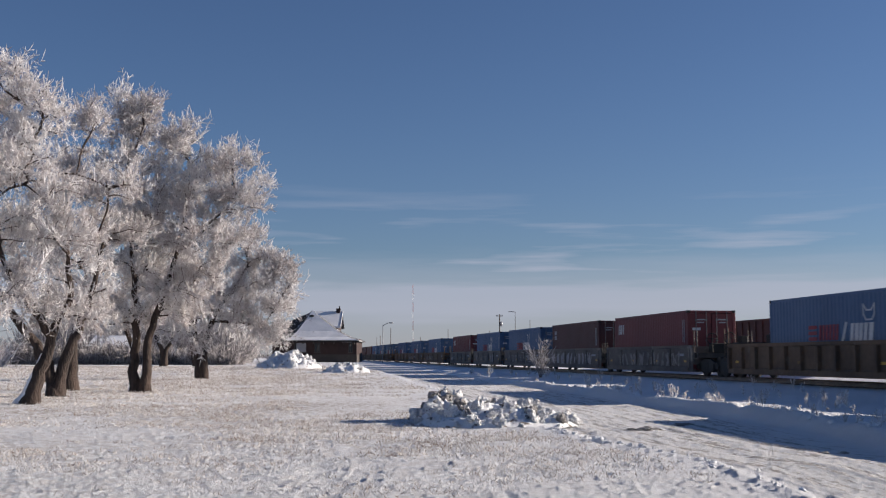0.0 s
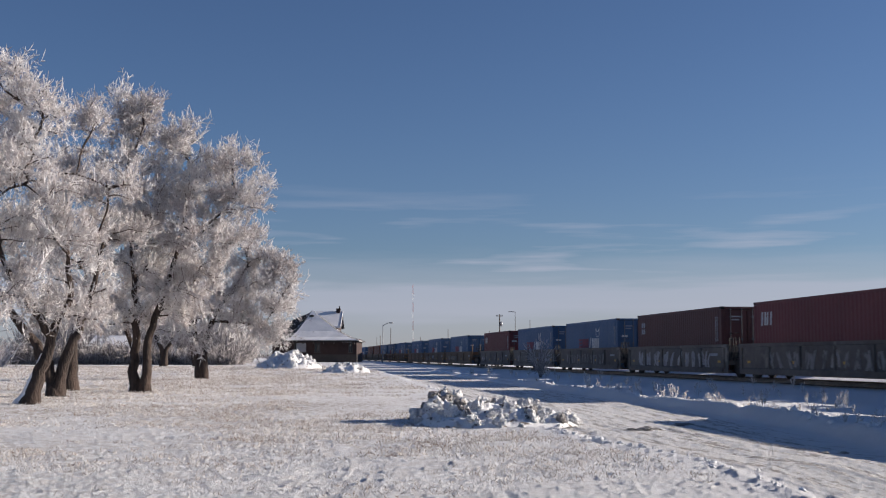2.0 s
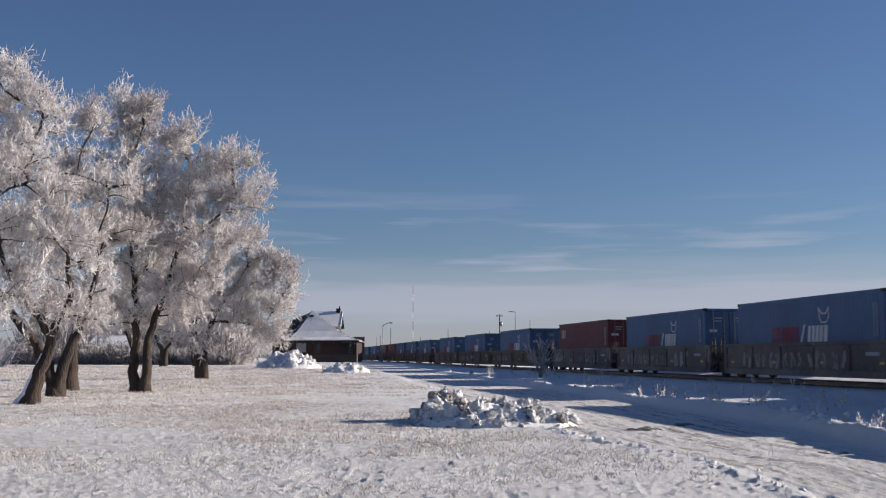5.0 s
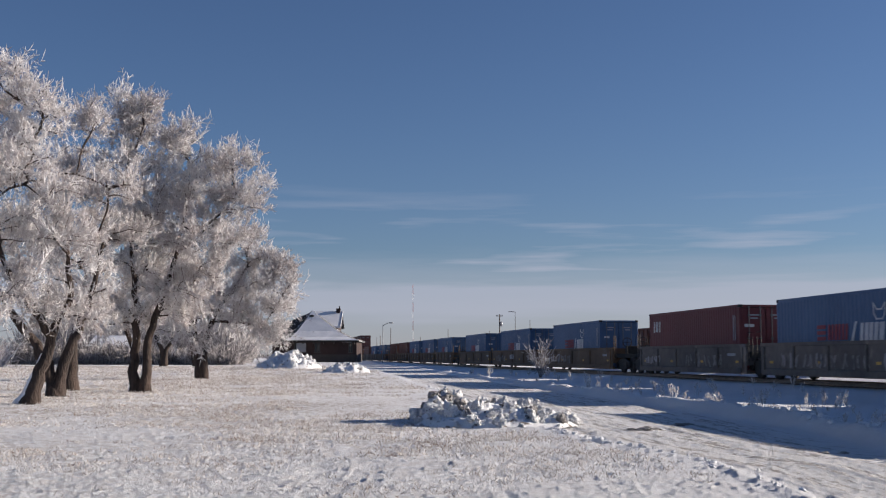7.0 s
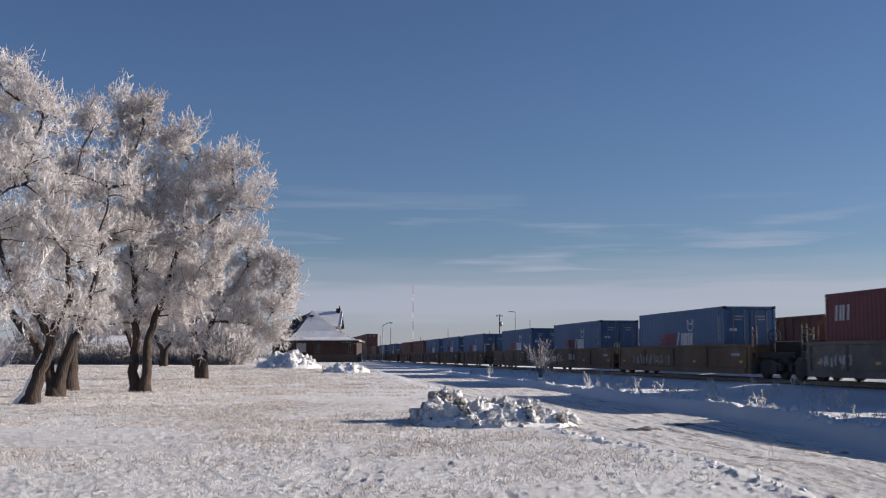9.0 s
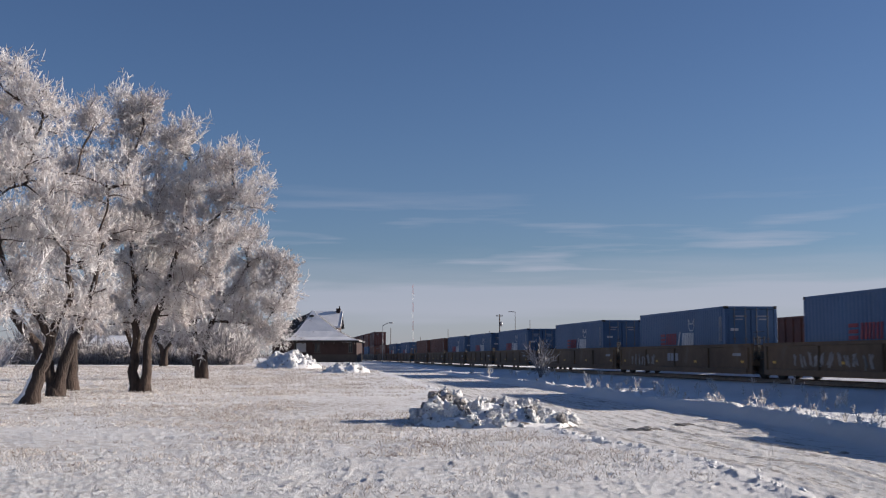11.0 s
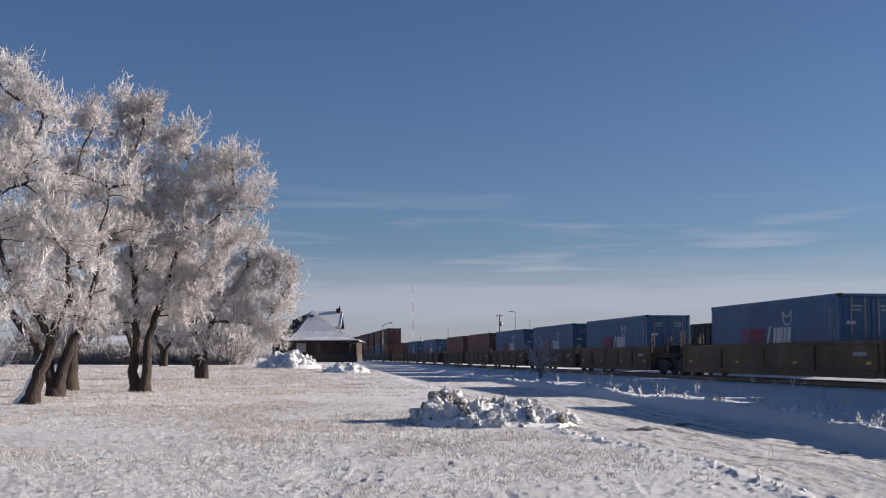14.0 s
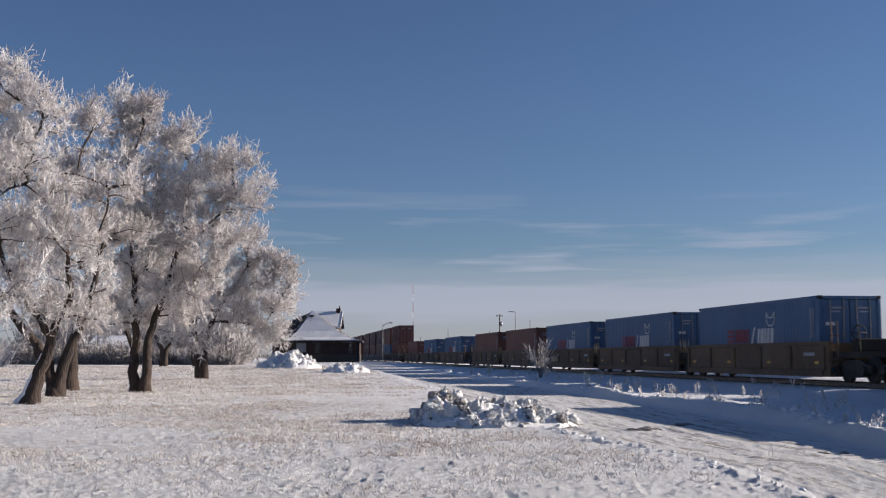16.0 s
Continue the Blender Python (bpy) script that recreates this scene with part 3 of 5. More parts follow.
def well_car(front, back, paint, label, ribs, seed, front_end, back_end, spin):
    """One well unit; its middle is the origin, the rail's top z = 0. front, back: reach of the well from the middle (-y, +y);
    front_end, back_end: an outer platform there, else a joint with the next unit."""
    car = thing("well_car", pose(0, 0, 0), label, "rail car", "well cars of the train")
    hw, z0, z1 = 1.40, 0.20, 1.46
    for sx in (-1, 1):
        x = sx * hw
        prof = [(x, z0), (x, z1 - 0.14), (x + sx * 0.03, z1 - 0.12), (x + sx * 0.03, z1), (x - sx * 0.10, z1), (x - sx * 0.10, z1 - 0.12), (x - sx * 0.035, z1 - 0.14), (x - sx * 0.035, z0 + 0.16), (x - sx * 0.16, z0 + 0.14), (x - sx * 0.16, z0)]
        part("well_side", prism(bmesh.new(), prof, "y", -front, back), paint, car)
        part("bottom_chord", prism(bmesh.new(), [(x + sx * 0.004, z0 - 0.01), (x + sx * 0.05, z0 - 0.01), (x + sx * 0.05, z0 + 0.22), (x + sx * 0.004, z0 + 0.26)], "y", -front + 0.5, back - 0.5), paint, car)
        n = ribs
        for k in range(n):
            y = -front + 0.35 + k * (front + back - 0.7) / (n - 1)
            w, deep = (0.07, 0.15) if ribs > 8 else (0.045, 0.07)
            part("side_rib", prism(bmesh.new(), [(x, y - w), (x + sx * deep, y - w), (x + sx * deep, y + w), (x, y + w)], "z", z0 + 0.2, z1 - 0.15), paint, car)
    part("well_floor", boxes(*[(-hw + 0.04, y - 0.25, z0, hw - 0.04, y + 0.25, z0 + 0.06) for y in (-front + 0.4, -6.0, -3.0, 0, 3.0, 6.0, back - 0.4)]), STEEL, car)
    for sy, reach, end in ((-1, front, front_end), (1, back, back_end)):
        part("bulkhead", boxes((-hw + 0.04, sy * reach - 0.05, 0.55, hw - 0.04, sy * reach + 0.05, z1 - 0.05)), paint, car)
        out = 2.3 if end else 1.3
        bm = bmesh.new()
        prism(bm, [(-1.3, sy * reach), (1.3, sy * reach), (0.5, sy * (reach + out)), (-0.5, sy * (reach + out))][::sy], "z", 0.86, 1.10)
        part("end_platform", bm, STEEL, car)
        for sx in (-1, 1):
            bm = bmesh.new()
            for dy in (0.0, 0.42):
                tube(bm, [(sx * 1.34, sy * (reach + 0.1 + dy), 0.75), (sx * 1.34, sy * (reach + 0.1 + dy), 2.15 if end else 1.75)], [0.022, 0.022], 6)
            for k in range(5):
                tube(bm, [(sx * 1.34, sy * (reach + 0.1), 0.85 + k * 0.27), (sx * 1.34, sy * (reach + 0.52), 0.85 + k * 0.27)], [0.016, 0.016], 6)
            part("ladder", bm, paint if end else STEEL, car)
        if end:
            part("coupler", boxes((-0.12, sy * (reach + out) - 0.1, 0.75, 0.12, sy * (reach + out) + 0.55, 1.0), bevel=0.02), STEEL, car)
            bm = boxes((-0.75, sy * (reach + 0.7) - 0.3, 1.1, 0.6, sy * (reach + 0.7) + 0.3, 1.55), (0.7, sy * (reach + 0.6) - 0.2, 1.1, 1.05, sy * (reach + 0.6) + 0.2, 1.9), bevel=0.03)
            part("brake_gear", bm, STEEL, car, "dark brake gear on the end platform")
            bm = bmesh.new()
            ring = [(-0.85 + 0.26 * math.cos(a * math.pi / 8), sy * (reach + 1.15), 1.75 + 0.26 * math.sin(a * math.pi / 8)) for a in range(17)]
            tube(bm, ring, [0.022] * 17, 6, caps=False)
            tube(bm, [ring[0], ring[8]], [0.015] * 2, 6)
            tube(bm, [ring[4], ring[12]], [0.015] * 2, 6)
            tube(bm, [(-0.85, sy * (reach + 1.15), 1.0), (-0.85, sy * (reach + 1.15), 1.75)], [0.03] * 2, 6)
            part("hand_brake", bm, STEEL, car)
            add_truck(car, sy * (reach + 1.0), spin)
    if not back_end:
        add_truck(car, back + 0.62, spin)
    # painted marks on the near side
    x = -hw - 0.007
    def mark(y, z, w, h, material, what, slant=0.0):
        part("marking", slab([(y - w / 2, z), (y + w / 2, z), (y + w / 2 + slant, z + h), (y - w / 2 + slant, z + h)], x, 0.005), material, car, what)
    for k in range(4):
        mark(-front + 1.0 + k * (front + back - 2) / 3, z0 + 0.45, 0.30, 0.10, MARK_Y, "yellow reflective strip")
    mark(-front + 1.6, 0.95, 0.9, 0.12, MARK_DIM, "white reporting marks as bars")
    return car


def graffiti(car, y0, y1, seed, tall=1.0, material=None):
    """Illegible sprayed strokes on the near side: slanted bars and hooks."""
    rng = random.Random(seed)
    y, x = y0, -1.40 - 0.012
    while y < y1:
        w = rng.uniform(0.55, 0.95) * tall
        h0 = 0.36 + (1 - tall) * rng.uniform(0.2, 0.5)
        h1 = min(h0 + 0.88 * tall, 1.28)
        for k in range(rng.choice((2, 2, 3))):
            a, b = y + w * rng.uniform(0, 0.8), y + w * rng.uniform(0, 0.8)
            t = w * rng.uniform(0.16, 0.32)
            lo, hi = h0 + rng.uniform(0, 0.18) * tall, h1 - rng.uniform(0, 0.2) * tall
            mid = (a + b) / 2 + rng.uniform(-0.15, 0.15) * tall
            pts = [(a, lo), (a + t, lo + 0.03), (mid + t * 1.15, (lo + hi) / 2), (b + t, hi - 0.04), (b, hi), (mid, (lo + hi) / 2 + 0.03)]
            part("graffiti", slab(pts, x - 0.002 * k, 0.005), material or SPRAY, car, "faded spray-painted stroke")
        y += w * rng.uniform(1.0, 1.25)


def run_train():
    paints = {
        "blue": container(BLUE, "blue corrugated steel shipping container with red and white marking", "line"),
        "plain": container(BLUE, "plain blue corrugated steel shipping container", ""),
        "red": container(REDBOX, "dark red corrugated steel container with white block logo", "block"),
        "maroon": container(BROWNBOX, "maroon corrugated steel shipping container with small white logo", "two"),
        "rust": container(ORANGEBOX, "rusty orange-red corrugated steel shipping container", ""),
    }
    fresh = set(paints)
    # packs of units: paint, ribs, overhang, [(back end of the box, lower box, upper box)]
    packs = [
        # units at 4.6 and 24.4 stay out of view, added to cast shadows
        (WELL_RUST, 15, 4.0, "rusty brown ribbed well car", [(4.6, "blue", ""), (24.4, "red", ""), (44.4, "blue", "")]),
        (WELL_GREY, 6, 1.1, "grey well car with weathered graffiti", [(66.1, "red", ""), (81.9, "maroon", ""), (98.0, "blue", ""), (114.2, "blue", ""), (130.2, "red", "")]),
        (WELL_TAN, 5, 3.3, "long tan-brown well car with plain sides", [(152.1, "blue", ""), (172.1, "blue", ""), (191.7, "blue", "")]),
        (WELL_TAN, 6, 1.1, "dusty tan well car", [(213.4, "blue", ""), (229.2, "blue", ""), (244.9, "blue", ""), (260.5, "rust", ""), (276.2, "rust", "")]),
        (WELL_RUST, 5, 3.3, "dark brown well car", [(297.8, "blue", ""), (317.8, "blue", ""), (337.8, "rust", "")]),
        (WELL_GREY, 6, 1.1, "pale grey well car under stacked containers", [(363.2, "rust", "maroon"), (379.4, "plain", "rust"), (395.6, "rust", "maroon"), (411.8, "rust", "maroon"), (428.0, "maroon", "maroon")]),
        (WELL_GREY, 6, 1.1, "pale grey well car under stacked containers", [(450.0, "rust", "maroon"), (466.2, "rust", "rust"), (482.4, "maroon", "maroon")]),
    ]
    seed = 0
    for paint, ribs, over, label, units in packs:
        for k, (back, lower, upper) in enumerate(units):
            seed += 1
            mid = back - LENGTH / 2
            reach = LENGTH / 2 + over
            car = well_car(reach, reach if over > 2 else reach + 0.1, paint, label, ribs, seed, k == 0, k == len(units) - 1, back < 300)
            if seed == 10:
                for j in range(3):
                    part("marking", slab([(1.1 - j * 0.55, 0.72), (0.68 - j * 0.55, 0.72), (0.68 - j * 0.55, 1.10), (1.1 - j * 0.55, 1.10)], -1.412), MARK_DIM, car, "pale owner's mark as plain blocks")
            for where, y0, y1, tall, dye in ((4, -5.5, 4.0, 0.9, SPRAY_DIM), (5, -5.2, 5.4, 1.0, SPRAY), (6, -4.0, 5.0, 0.8, SPRAY_DIM), (7, -4.5, -2.6, 0.95, SPRAY), (7, -1.5, 5.0, 0.75, SPRAY_DIM), (8, 3.9, 6.2, 0.5, SPRAY), (8, -4.5, 0.0, 0.7, SPRAY_DIM), (9, 0.5, 6.5, 0.7, SPRAY_DIM), (10, 3.0, 7.0, 0.7, SPRAY_DIM)):
                if seed == where:
                    graffiti(car, y0, y1, seed * 10 + int(y0), tall, dye)
            MOVING.append((car, mid, RAIL_Z))
            for level, kind in enumerate((lower, upper)):
                if not kind:
                    continue
                if kind in fresh:
                    fresh.discard(kind)
                    box = paints[kind]
                else:
                    box = copy_thing(paints[kind], pose(0, 0, 0))
                if level:
                    tagged(box, box["label"] + ", stacked on another")
                MOVING.append((box, mid, RAIL_Z + 0.262 + level * (TALL + 0.02)))


run_train()


# ---- parked hopper cars on the siding ----
def hopper(s0, s1, paint, label, open_top):
    """An open-ended hopper car from s0 to s1 along the siding, slope sheets at its ends."""
    mid, hl = (s0 + s1) / 2, (s1 - s0) / 2
    c = thing("hopper_car", on_track(mid, TRACK_B, RAIL_Z), label, "rail car", "cars parked on the siding")
    hw, top = 1.5, 3.15
    for sx in (-1, 1):
        out = [(-hl + 0.9, top), (hl - 0.9, top), (hl - 2.6, 1.25), (hl - 3.4, 1.1), (-hl + 3.4, 1.1), (-hl + 2.6, 1.25)]
        part("side_sheet", prism(bmesh.new(), out, "x", sx * hw - 0.02, sx * hw + 0.02), paint, c)
        part("top_chord", boxes((sx * hw - 0.07, -hl + 0.6, top, sx * hw + 0.07, hl - 0.6, top + 0.12), bevel=0.01), paint, c)
        part("side_sill", boxes((sx * hw - 0.08, -hl + 0.3, 1.0, sx * hw + 0.08, hl - 0.3, 1.2), bevel=0.01), paint, c)
        for k in range(12):
            y = -hl + 1.3 + k * (2 * hl - 2.6) / 11
            part("side_stake", boxes((sx * (hw + 0.06) - 0.06, y - 0.05, 1.2, sx * (hw + 0.06) + 0.06, y + 0.05, top), bevel=0.008), paint, c)
        for sy in (-1, 1):
            part("corner_post", boxes((sx * (hw - 0.1) - 0.05, sy * (hl - 0.7) - 0.05, 1.2, sx * (hw - 0.1) + 0.05, sy * (hl - 0.7) + 0.05, top)), paint, c)
            bm = tube(bmesh.new(), [(sx * 1.35, sy * (hl - 0.75), 3.0), (sx * 1.35, sy * (hl - 2.5), 1.3)], [0.045] * 2, 6)
            part("brace", bm, paint, c)
    for sy in (-1, 1):
        out = [(sy * (hl - 0.9), top), (sy * (hl - 2.6), 1.25), (sy * (hl - 2.75), 1.25), (sy * (hl - 1.05), top)]
        part("slope_sheet", prism(bmesh.new(), out, "x", -hw, hw), paint, c)
        part("end_platform", boxes((-1.4, sy * (hl - 0.6) - 0.6, 1.0, 1.4, sy * (hl - 0.6) + 0.6, 1.12)), paint, c)
        tr = part("truck", TRUCK_ME, None, c, "dark steel wheel truck", pose(0, sy * (hl - 1.7), 0))
        for dy in (-0.889, 0.889):
            part("wheelset", WHEELSET, None, tr, m=pose(0, dy, WHEEL_R))
        bm = bmesh.new()
        ring = [(0.8 + 0.26 * math.cos(a * math.pi / 8), sy * (hl - 0.25), 2.3 + 0.26 * math.sin(a * math.pi / 8)) for a in range(17)]
        tube(bm, ring, [0.022] * 17, 6, caps=False)
        tube(bm, [(0.8, sy * (hl - 0.25), 1.1), (0.8, sy * (hl - 0.25), 2.3)], [0.03] * 2, 6)
        part("hand_brake", bm, STEEL, c)
    for k in range(2):
        y = -2.0 + 4.0 * k
        part("discharge_bay", prism(bmesh.new(), [(y - 1.7, 1.12), (y + 1.7, 1.12), (y + 0.5, 0.45), (y - 0.5, 0.45)], "x", -1.2, 1.2), paint, c)
    return c


hopper(75.4, 89.4, HOPPER_DARK, "dark grey ribbed open hopper car parked on the siding", True)
hopper(60.0, 74.4, HOPPER, "rusty red ribbed open hopper car parked on the siding", True)
hopper(90.4, 104.4, HOPPER, "rusty red ribbed open hopper car parked on the siding", True)


# ---- trees ----
def unit_rows(v):
    return v / np.maximum(np.linalg.norm(v, axis=1, keepdims=True), 1e-6)


def twigs(starts, ways, lengths, radii, droop, rng, material, name):
    """Many thin curved three-sided twigs with blunt ends as one mesh."""
    n = len(starts)
    w = unit_rows(ways)
    side = unit_rows(np.cross(w, rng.normal(size=(n, 3))))
    up = np.cross(w, side)
    bend = side * rng.normal(0, 0.38, (n, 1)) + np.array([0, 0, 1.0]) * droop[:, None]
    L = lengths[:, None]
    verts = np.zeros((n, 7, 3), np.float32)
    for j, (u, r) in enumerate(((0.0, 0.85), (0.80, 1.0))):
        p = starts + w * L * u + bend * L * (0.65 * u * u)
        for k in range(3):
            a = 2 * np.pi * k / 3
            verts[:, 3 * j + k] = p + (side * np.cos(a) + up * np.sin(a)) * radii[:, None] * r
    verts[:, 6] = starts + w * L + bend * L * 0.65
    base = (np.arange(n) * 7)[:, None]
    tri = np.array([[0, 1, 4], [0, 4, 3], [1, 2, 5], [1, 5, 4], [2, 0, 3], [2, 3, 5], [3, 4, 6], [4, 5, 6], [5, 3, 6]])
    faces = (base[:, None, :] + tri[None]).reshape(-1, 3)
    return mesh_np(name, verts.reshape(-1, 3), faces, material)


def spikes(starts, ways, lengths, radii, rng, material, name):
    """Many short blunt three-sided twigs as one mesh."""
    n = len(starts)
    side = unit_rows(np.cross(ways, rng.normal(size=(n, 3))))
    up = np.cross(ways, side)
    verts = np.zeros((n, 4, 3), np.float32)
    for k in range(3):
        a = 2 * np.pi * k / 3
        verts[:, k] = starts + ways * lengths[:, None] * (0.0, 0.35, 0.6)[k] + (side * np.cos(a) + up * np.sin(a)) * radii[:, None]
    verts[:, 3] = starts + ways * lengths[:, None]
    tri = np.array([[0, 1, 3], [1, 2, 3], [2, 0, 3], [0, 2, 1]])
    return mesh_np(name, verts.reshape(-1, 3), ((np.arange(n) * 4)[:, None, None] + tri[None]).reshape(-1, 3), material)


def tree(base, stems, lobes, label, seed, dense=9.0, thick=0.022, size=1.0, crust=0.0, reach=1.0):
    """Stems (lists of points from the base, metres), limbs into crown lobes (x, y, z, rx, ry, rz), boughs to clumps, then frosted sprays."""
    rng = np.random.default_rng(seed)
    x, y = base[0] * size, base[1] * size
    stems = [([tuple(c * size for c in q) for q in pts], r * size) for pts, r in stems]
    lobes = [tuple(c * size for c in l) for l in lobes]
    t = thing("tree", pose(x, y, gz(x, y) - 0.05), label, "tree", "frosted trees")
    wood = bmesh.new()
    nodes, rads = [], []
    for si, (pts, r0) in enumerate(stems):
        pts = [Vector(p) for p in pts]
        fine = []
        for a, b in zip(pts, pts[1:]):
            for k in range(4):
                q = a.lerp(b, k / 4)
                q += Vector(rng.normal(0, 0.035, 3)) if fine else Vector()
                fine.append(q)
        fine.append(pts[-1])
        rr = [r0 * (1 - 0.78 * k / (len(fine) - 1)) * (1.45 if k == 0 and pts[0].z < 0.8 else 1.12 if k == 1 and pts[0].z < 0.8 else 1) for k in range(len(fine))]
        tube(wood, fine, rr, 11)
        for q, r in list(zip(fine, rr))[len(fine) // 2 - 1:]:
            nodes.append(np.array(q))
            rads.append(r)
    nodes = np.array(nodes)
    rads = np.array(rads)
    # limbs
    def limb(p, r_cap, r_end, steps):
        nonlocal nodes, rads
        d = np.linalg.norm(nodes - p, axis=1) + 1.2 * np.maximum(nodes[:, 2] - p[2], 0)
        k = int(np.argmin(d))
        a, r = nodes[k], min(rads[k] * 0.72, r_cap)
        ln = np.linalg.norm(p - a)
        mid = (a + p) / 2 + rng.normal(0, 0.10, 3) * ln + np.array([0, 0, 0.12 * ln])
        ts = np.linspace(0, 1, steps + 1)
        path = [(1 - u) ** 2 * a + 2 * u * (1 - u) * mid + u * u * p + (rng.normal(0, 0.025, 3) * ln * (0 < u < 1)) for u in ts]
        rr = [r + (r_end - r) * u for u in ts]
        tube(wood, path, rr, 5, caps=False)
        nodes = np.vstack([nodes, np.array(path[1:])])
        rads = np.append(rads, rr[1:])
        return a
    L = np.array(lobes)
    for k in np.argsort(L[:, 2]):
        limb(L[k, :3], 0.12, 0.045, 6)
    which = np.concatenate([np.full(max(7, int(dense * l[3] * l[5] / reach ** 2)), k) for k, l in enumerate(lobes)])
    n = len(which)
    d = unit_rows(rng.normal(size=(n, 3)) + np.array([0, 0, 0.15]))
    pts = L[which, :3] + d * L[which, 3:6] * (rng.random(n) ** 0.38 * rng.uniform(0.80, 1.08, n))[:, None]
    frm = np.array([limb(p, 0.042, 0.014, 4) for p in pts])
    bmesh.ops.recalc_face_normals(wood, faces=wood.faces[:])
    trunk = part("trunk", wood, BARK, t, "rough dark brown bark")
    for foot, r0 in stems if crust else []:
        if foot[0][2] < 0.8:
            bm = bmesh.new()
            line = [Vector(foot[0]).lerp(Vector(foot[1]), k / 5) for k in range(5)] + [Vector(foot[1]).lerp(Vector(foot[2]), k / 4) for k in range(3)]
            tube(bm, [q + Vector((-r0 * (1.35 if k == 0 else 1.0 if k < 2 else 0.85 - 0.03 * k), 0.35 * r0, 0)) for k, q in enumerate(line)], [r0 * crust * (1.5 - 0.17 * k) * rng.uniform(0.85, 1.1) for k in range(len(line))], 8)
            part("snow_crust", bm, SNOW, trunk, "wind-blown snow stuck to the bark")
    # sprays fan out of each clump, twigs turn up along the sprays
    low = L[:, 2].min() + 0.12 * (L[:, 2].max() - L[:, 2].min())
    k = np.repeat(np.arange(n), 15)
    m = len(k)
    out = unit_rows((pts - L[which, :3]) / L[which, 3:6] + unit_rows(pts - frm) * 0.5)
    starts = pts[k] + (frm[k] - pts[k]) * rng.random((m, 1)) ** 1.4 * 0.55 + rng.normal(0, 0.16 * reach, (m, 3))
    ways = unit_rows(out[k] * 0.55 + rng.normal(0, 0.75, (m, 3)) + np.array([0, 0, 0.22]))
    hang = pts[k][:, 2] < low
    lift = np.where(hang, rng.normal(-0.25, 0.35, m), rng.normal(0.35, 0.25, m))
    lens = rng.uniform(0.24, 0.58, m) * reach
    dark = rng.random(m) < 0.14
    inner = part("spray", twigs(starts[dark], ways[dark], lens[dark], rng.uniform(0.5, 0.9, dark.sum()) * thick, lift[dark], rng, BARE_TWIG, "spray"), None, t)
    tagged(inner, "bare brown twigs inside the crown", kind="stuff")
    j = np.repeat(np.arange(m), 12)
    q = len(j)
    u = rng.uniform(0.05, 1.0, q)[:, None]
    roots = starts[j] + ways[j] * lens[j][:, None] * u + np.array([0, 0, 0.65]) * (lift[j] * lens[j])[:, None] * u * u
    aim = unit_rows(ways[j] * 0.65 + rng.normal(0, 1.0, (q, 3)) + np.array([0, 0, 1.0]) * np.where(hang[j], -0.05, 0.30)[:, None])
    curl = np.where(hang[j], rng.normal(0.1, 0.7, q), rng.normal(0.35, 0.45, q))
    white = ~dark
    size_q = rng.uniform(0.08, 0.25, q) * reach
    part("crown", twigs(np.vstack([starts[white], roots]), np.vstack([ways[white], aim]), np.concatenate([lens[white], size_q]), np.concatenate([np.full(white.sum(), thick * 0.6), rng.uniform(0.40, 0.66, q) * thick]), np.concatenate([lift[white], curl]), rng, FROST, "crown"), None, t, "curling twigs white with hoar frost")
    return t


LEAN = "leaning tree with frost-white crown standing in the snowy field"
FORK = "forked tree with frost-white crown standing in the snowy field"
tree((-14.17, 40.0), [([(0, 0, 0), (0.35, 0, 1.21), (0.7, 0.1, 2.37), (1.2, 0.3, 3.74), (0.95, 0.5, 5.7)], 0.27), ([(0.7, 0.1, 2.37), (0.05, -0.3, 3.35), (-0.78, -0.8, 4.9), (-1.3, -0.9, 7.0)], 0.17)],
     [(-0.9, 0, 10.77, 1.44, 1.57, 1.46), (0.33, -0.5, 9.89, 0.94, 1.06, 1.07), (-2.3, 0.6, 8.82, 1.76, 1.95, 1.95), (0.04, -0.9, 7.65, 1.85, 1.84, 1.66), (-1.72, 0.9, 5.7, 1.95, 1.95, 1.76), (0.92, 0, 5.5, 1.66, 1.64, 1.46), (-0.45, -0.5, 3.75, 2.15, 1.69, 1.07), (1.01, 0.6, 3.26, 1.37, 1.13, 0.78)], LEAN, 11, 12.0, 0.0175, 0.803, 0.72)
tree((-14.9, 45.0), [([(-0.07, 0, 0), (-0.37, 0, 1.3), (-1.4, 0, 2.72), (-2.4, 0.2, 4.1), (-3.7, 0.3, 5.9)], 0.27), ([(-0.02, 0.1, 0), (0.17, 0, 1.3), (0.79, 0, 2.61), (1.3, -0.3, 3.93), (1.8, -0.6, 5.92)], 0.27)],
     [(0.97, 0, 10.21, 1.1, 1.21, 1.21), (1.95, -0.5, 8.12, 1.58, 1.64, 1.54), (1.51, 0.6, 5.93, 1.87, 1.73, 1.43), (-1.67, -0.9, 8.78, 1.98, 2.07, 1.98), (0.53, 0.9, 3.95, 2.09, 1.67, 1.1)], FORK, 12, 9.0, 0.0185, 0.838, 0.2)
tree((-16.36, 51.0), [([(0, 0, 0), (0.03, 0, 1.48), (0.24, 0, 2.96), (0.55, 0.2, 5.2)], 0.36)],
     [(-0.12, 0, 8.76, 2.36, 2.42, 2.24), (0.12, -0.5, 5.77, 2.36, 2.09, 1.62), (-1.62, 0.6, 6.52, 2.11, 2.09, 1.87), (0.87, -0.9, 3.28, 1.49, 1.24, 0.87)], "stout tree with frost-white crown behind a forked tree", 13, 5.0, 0.021, 0.859)
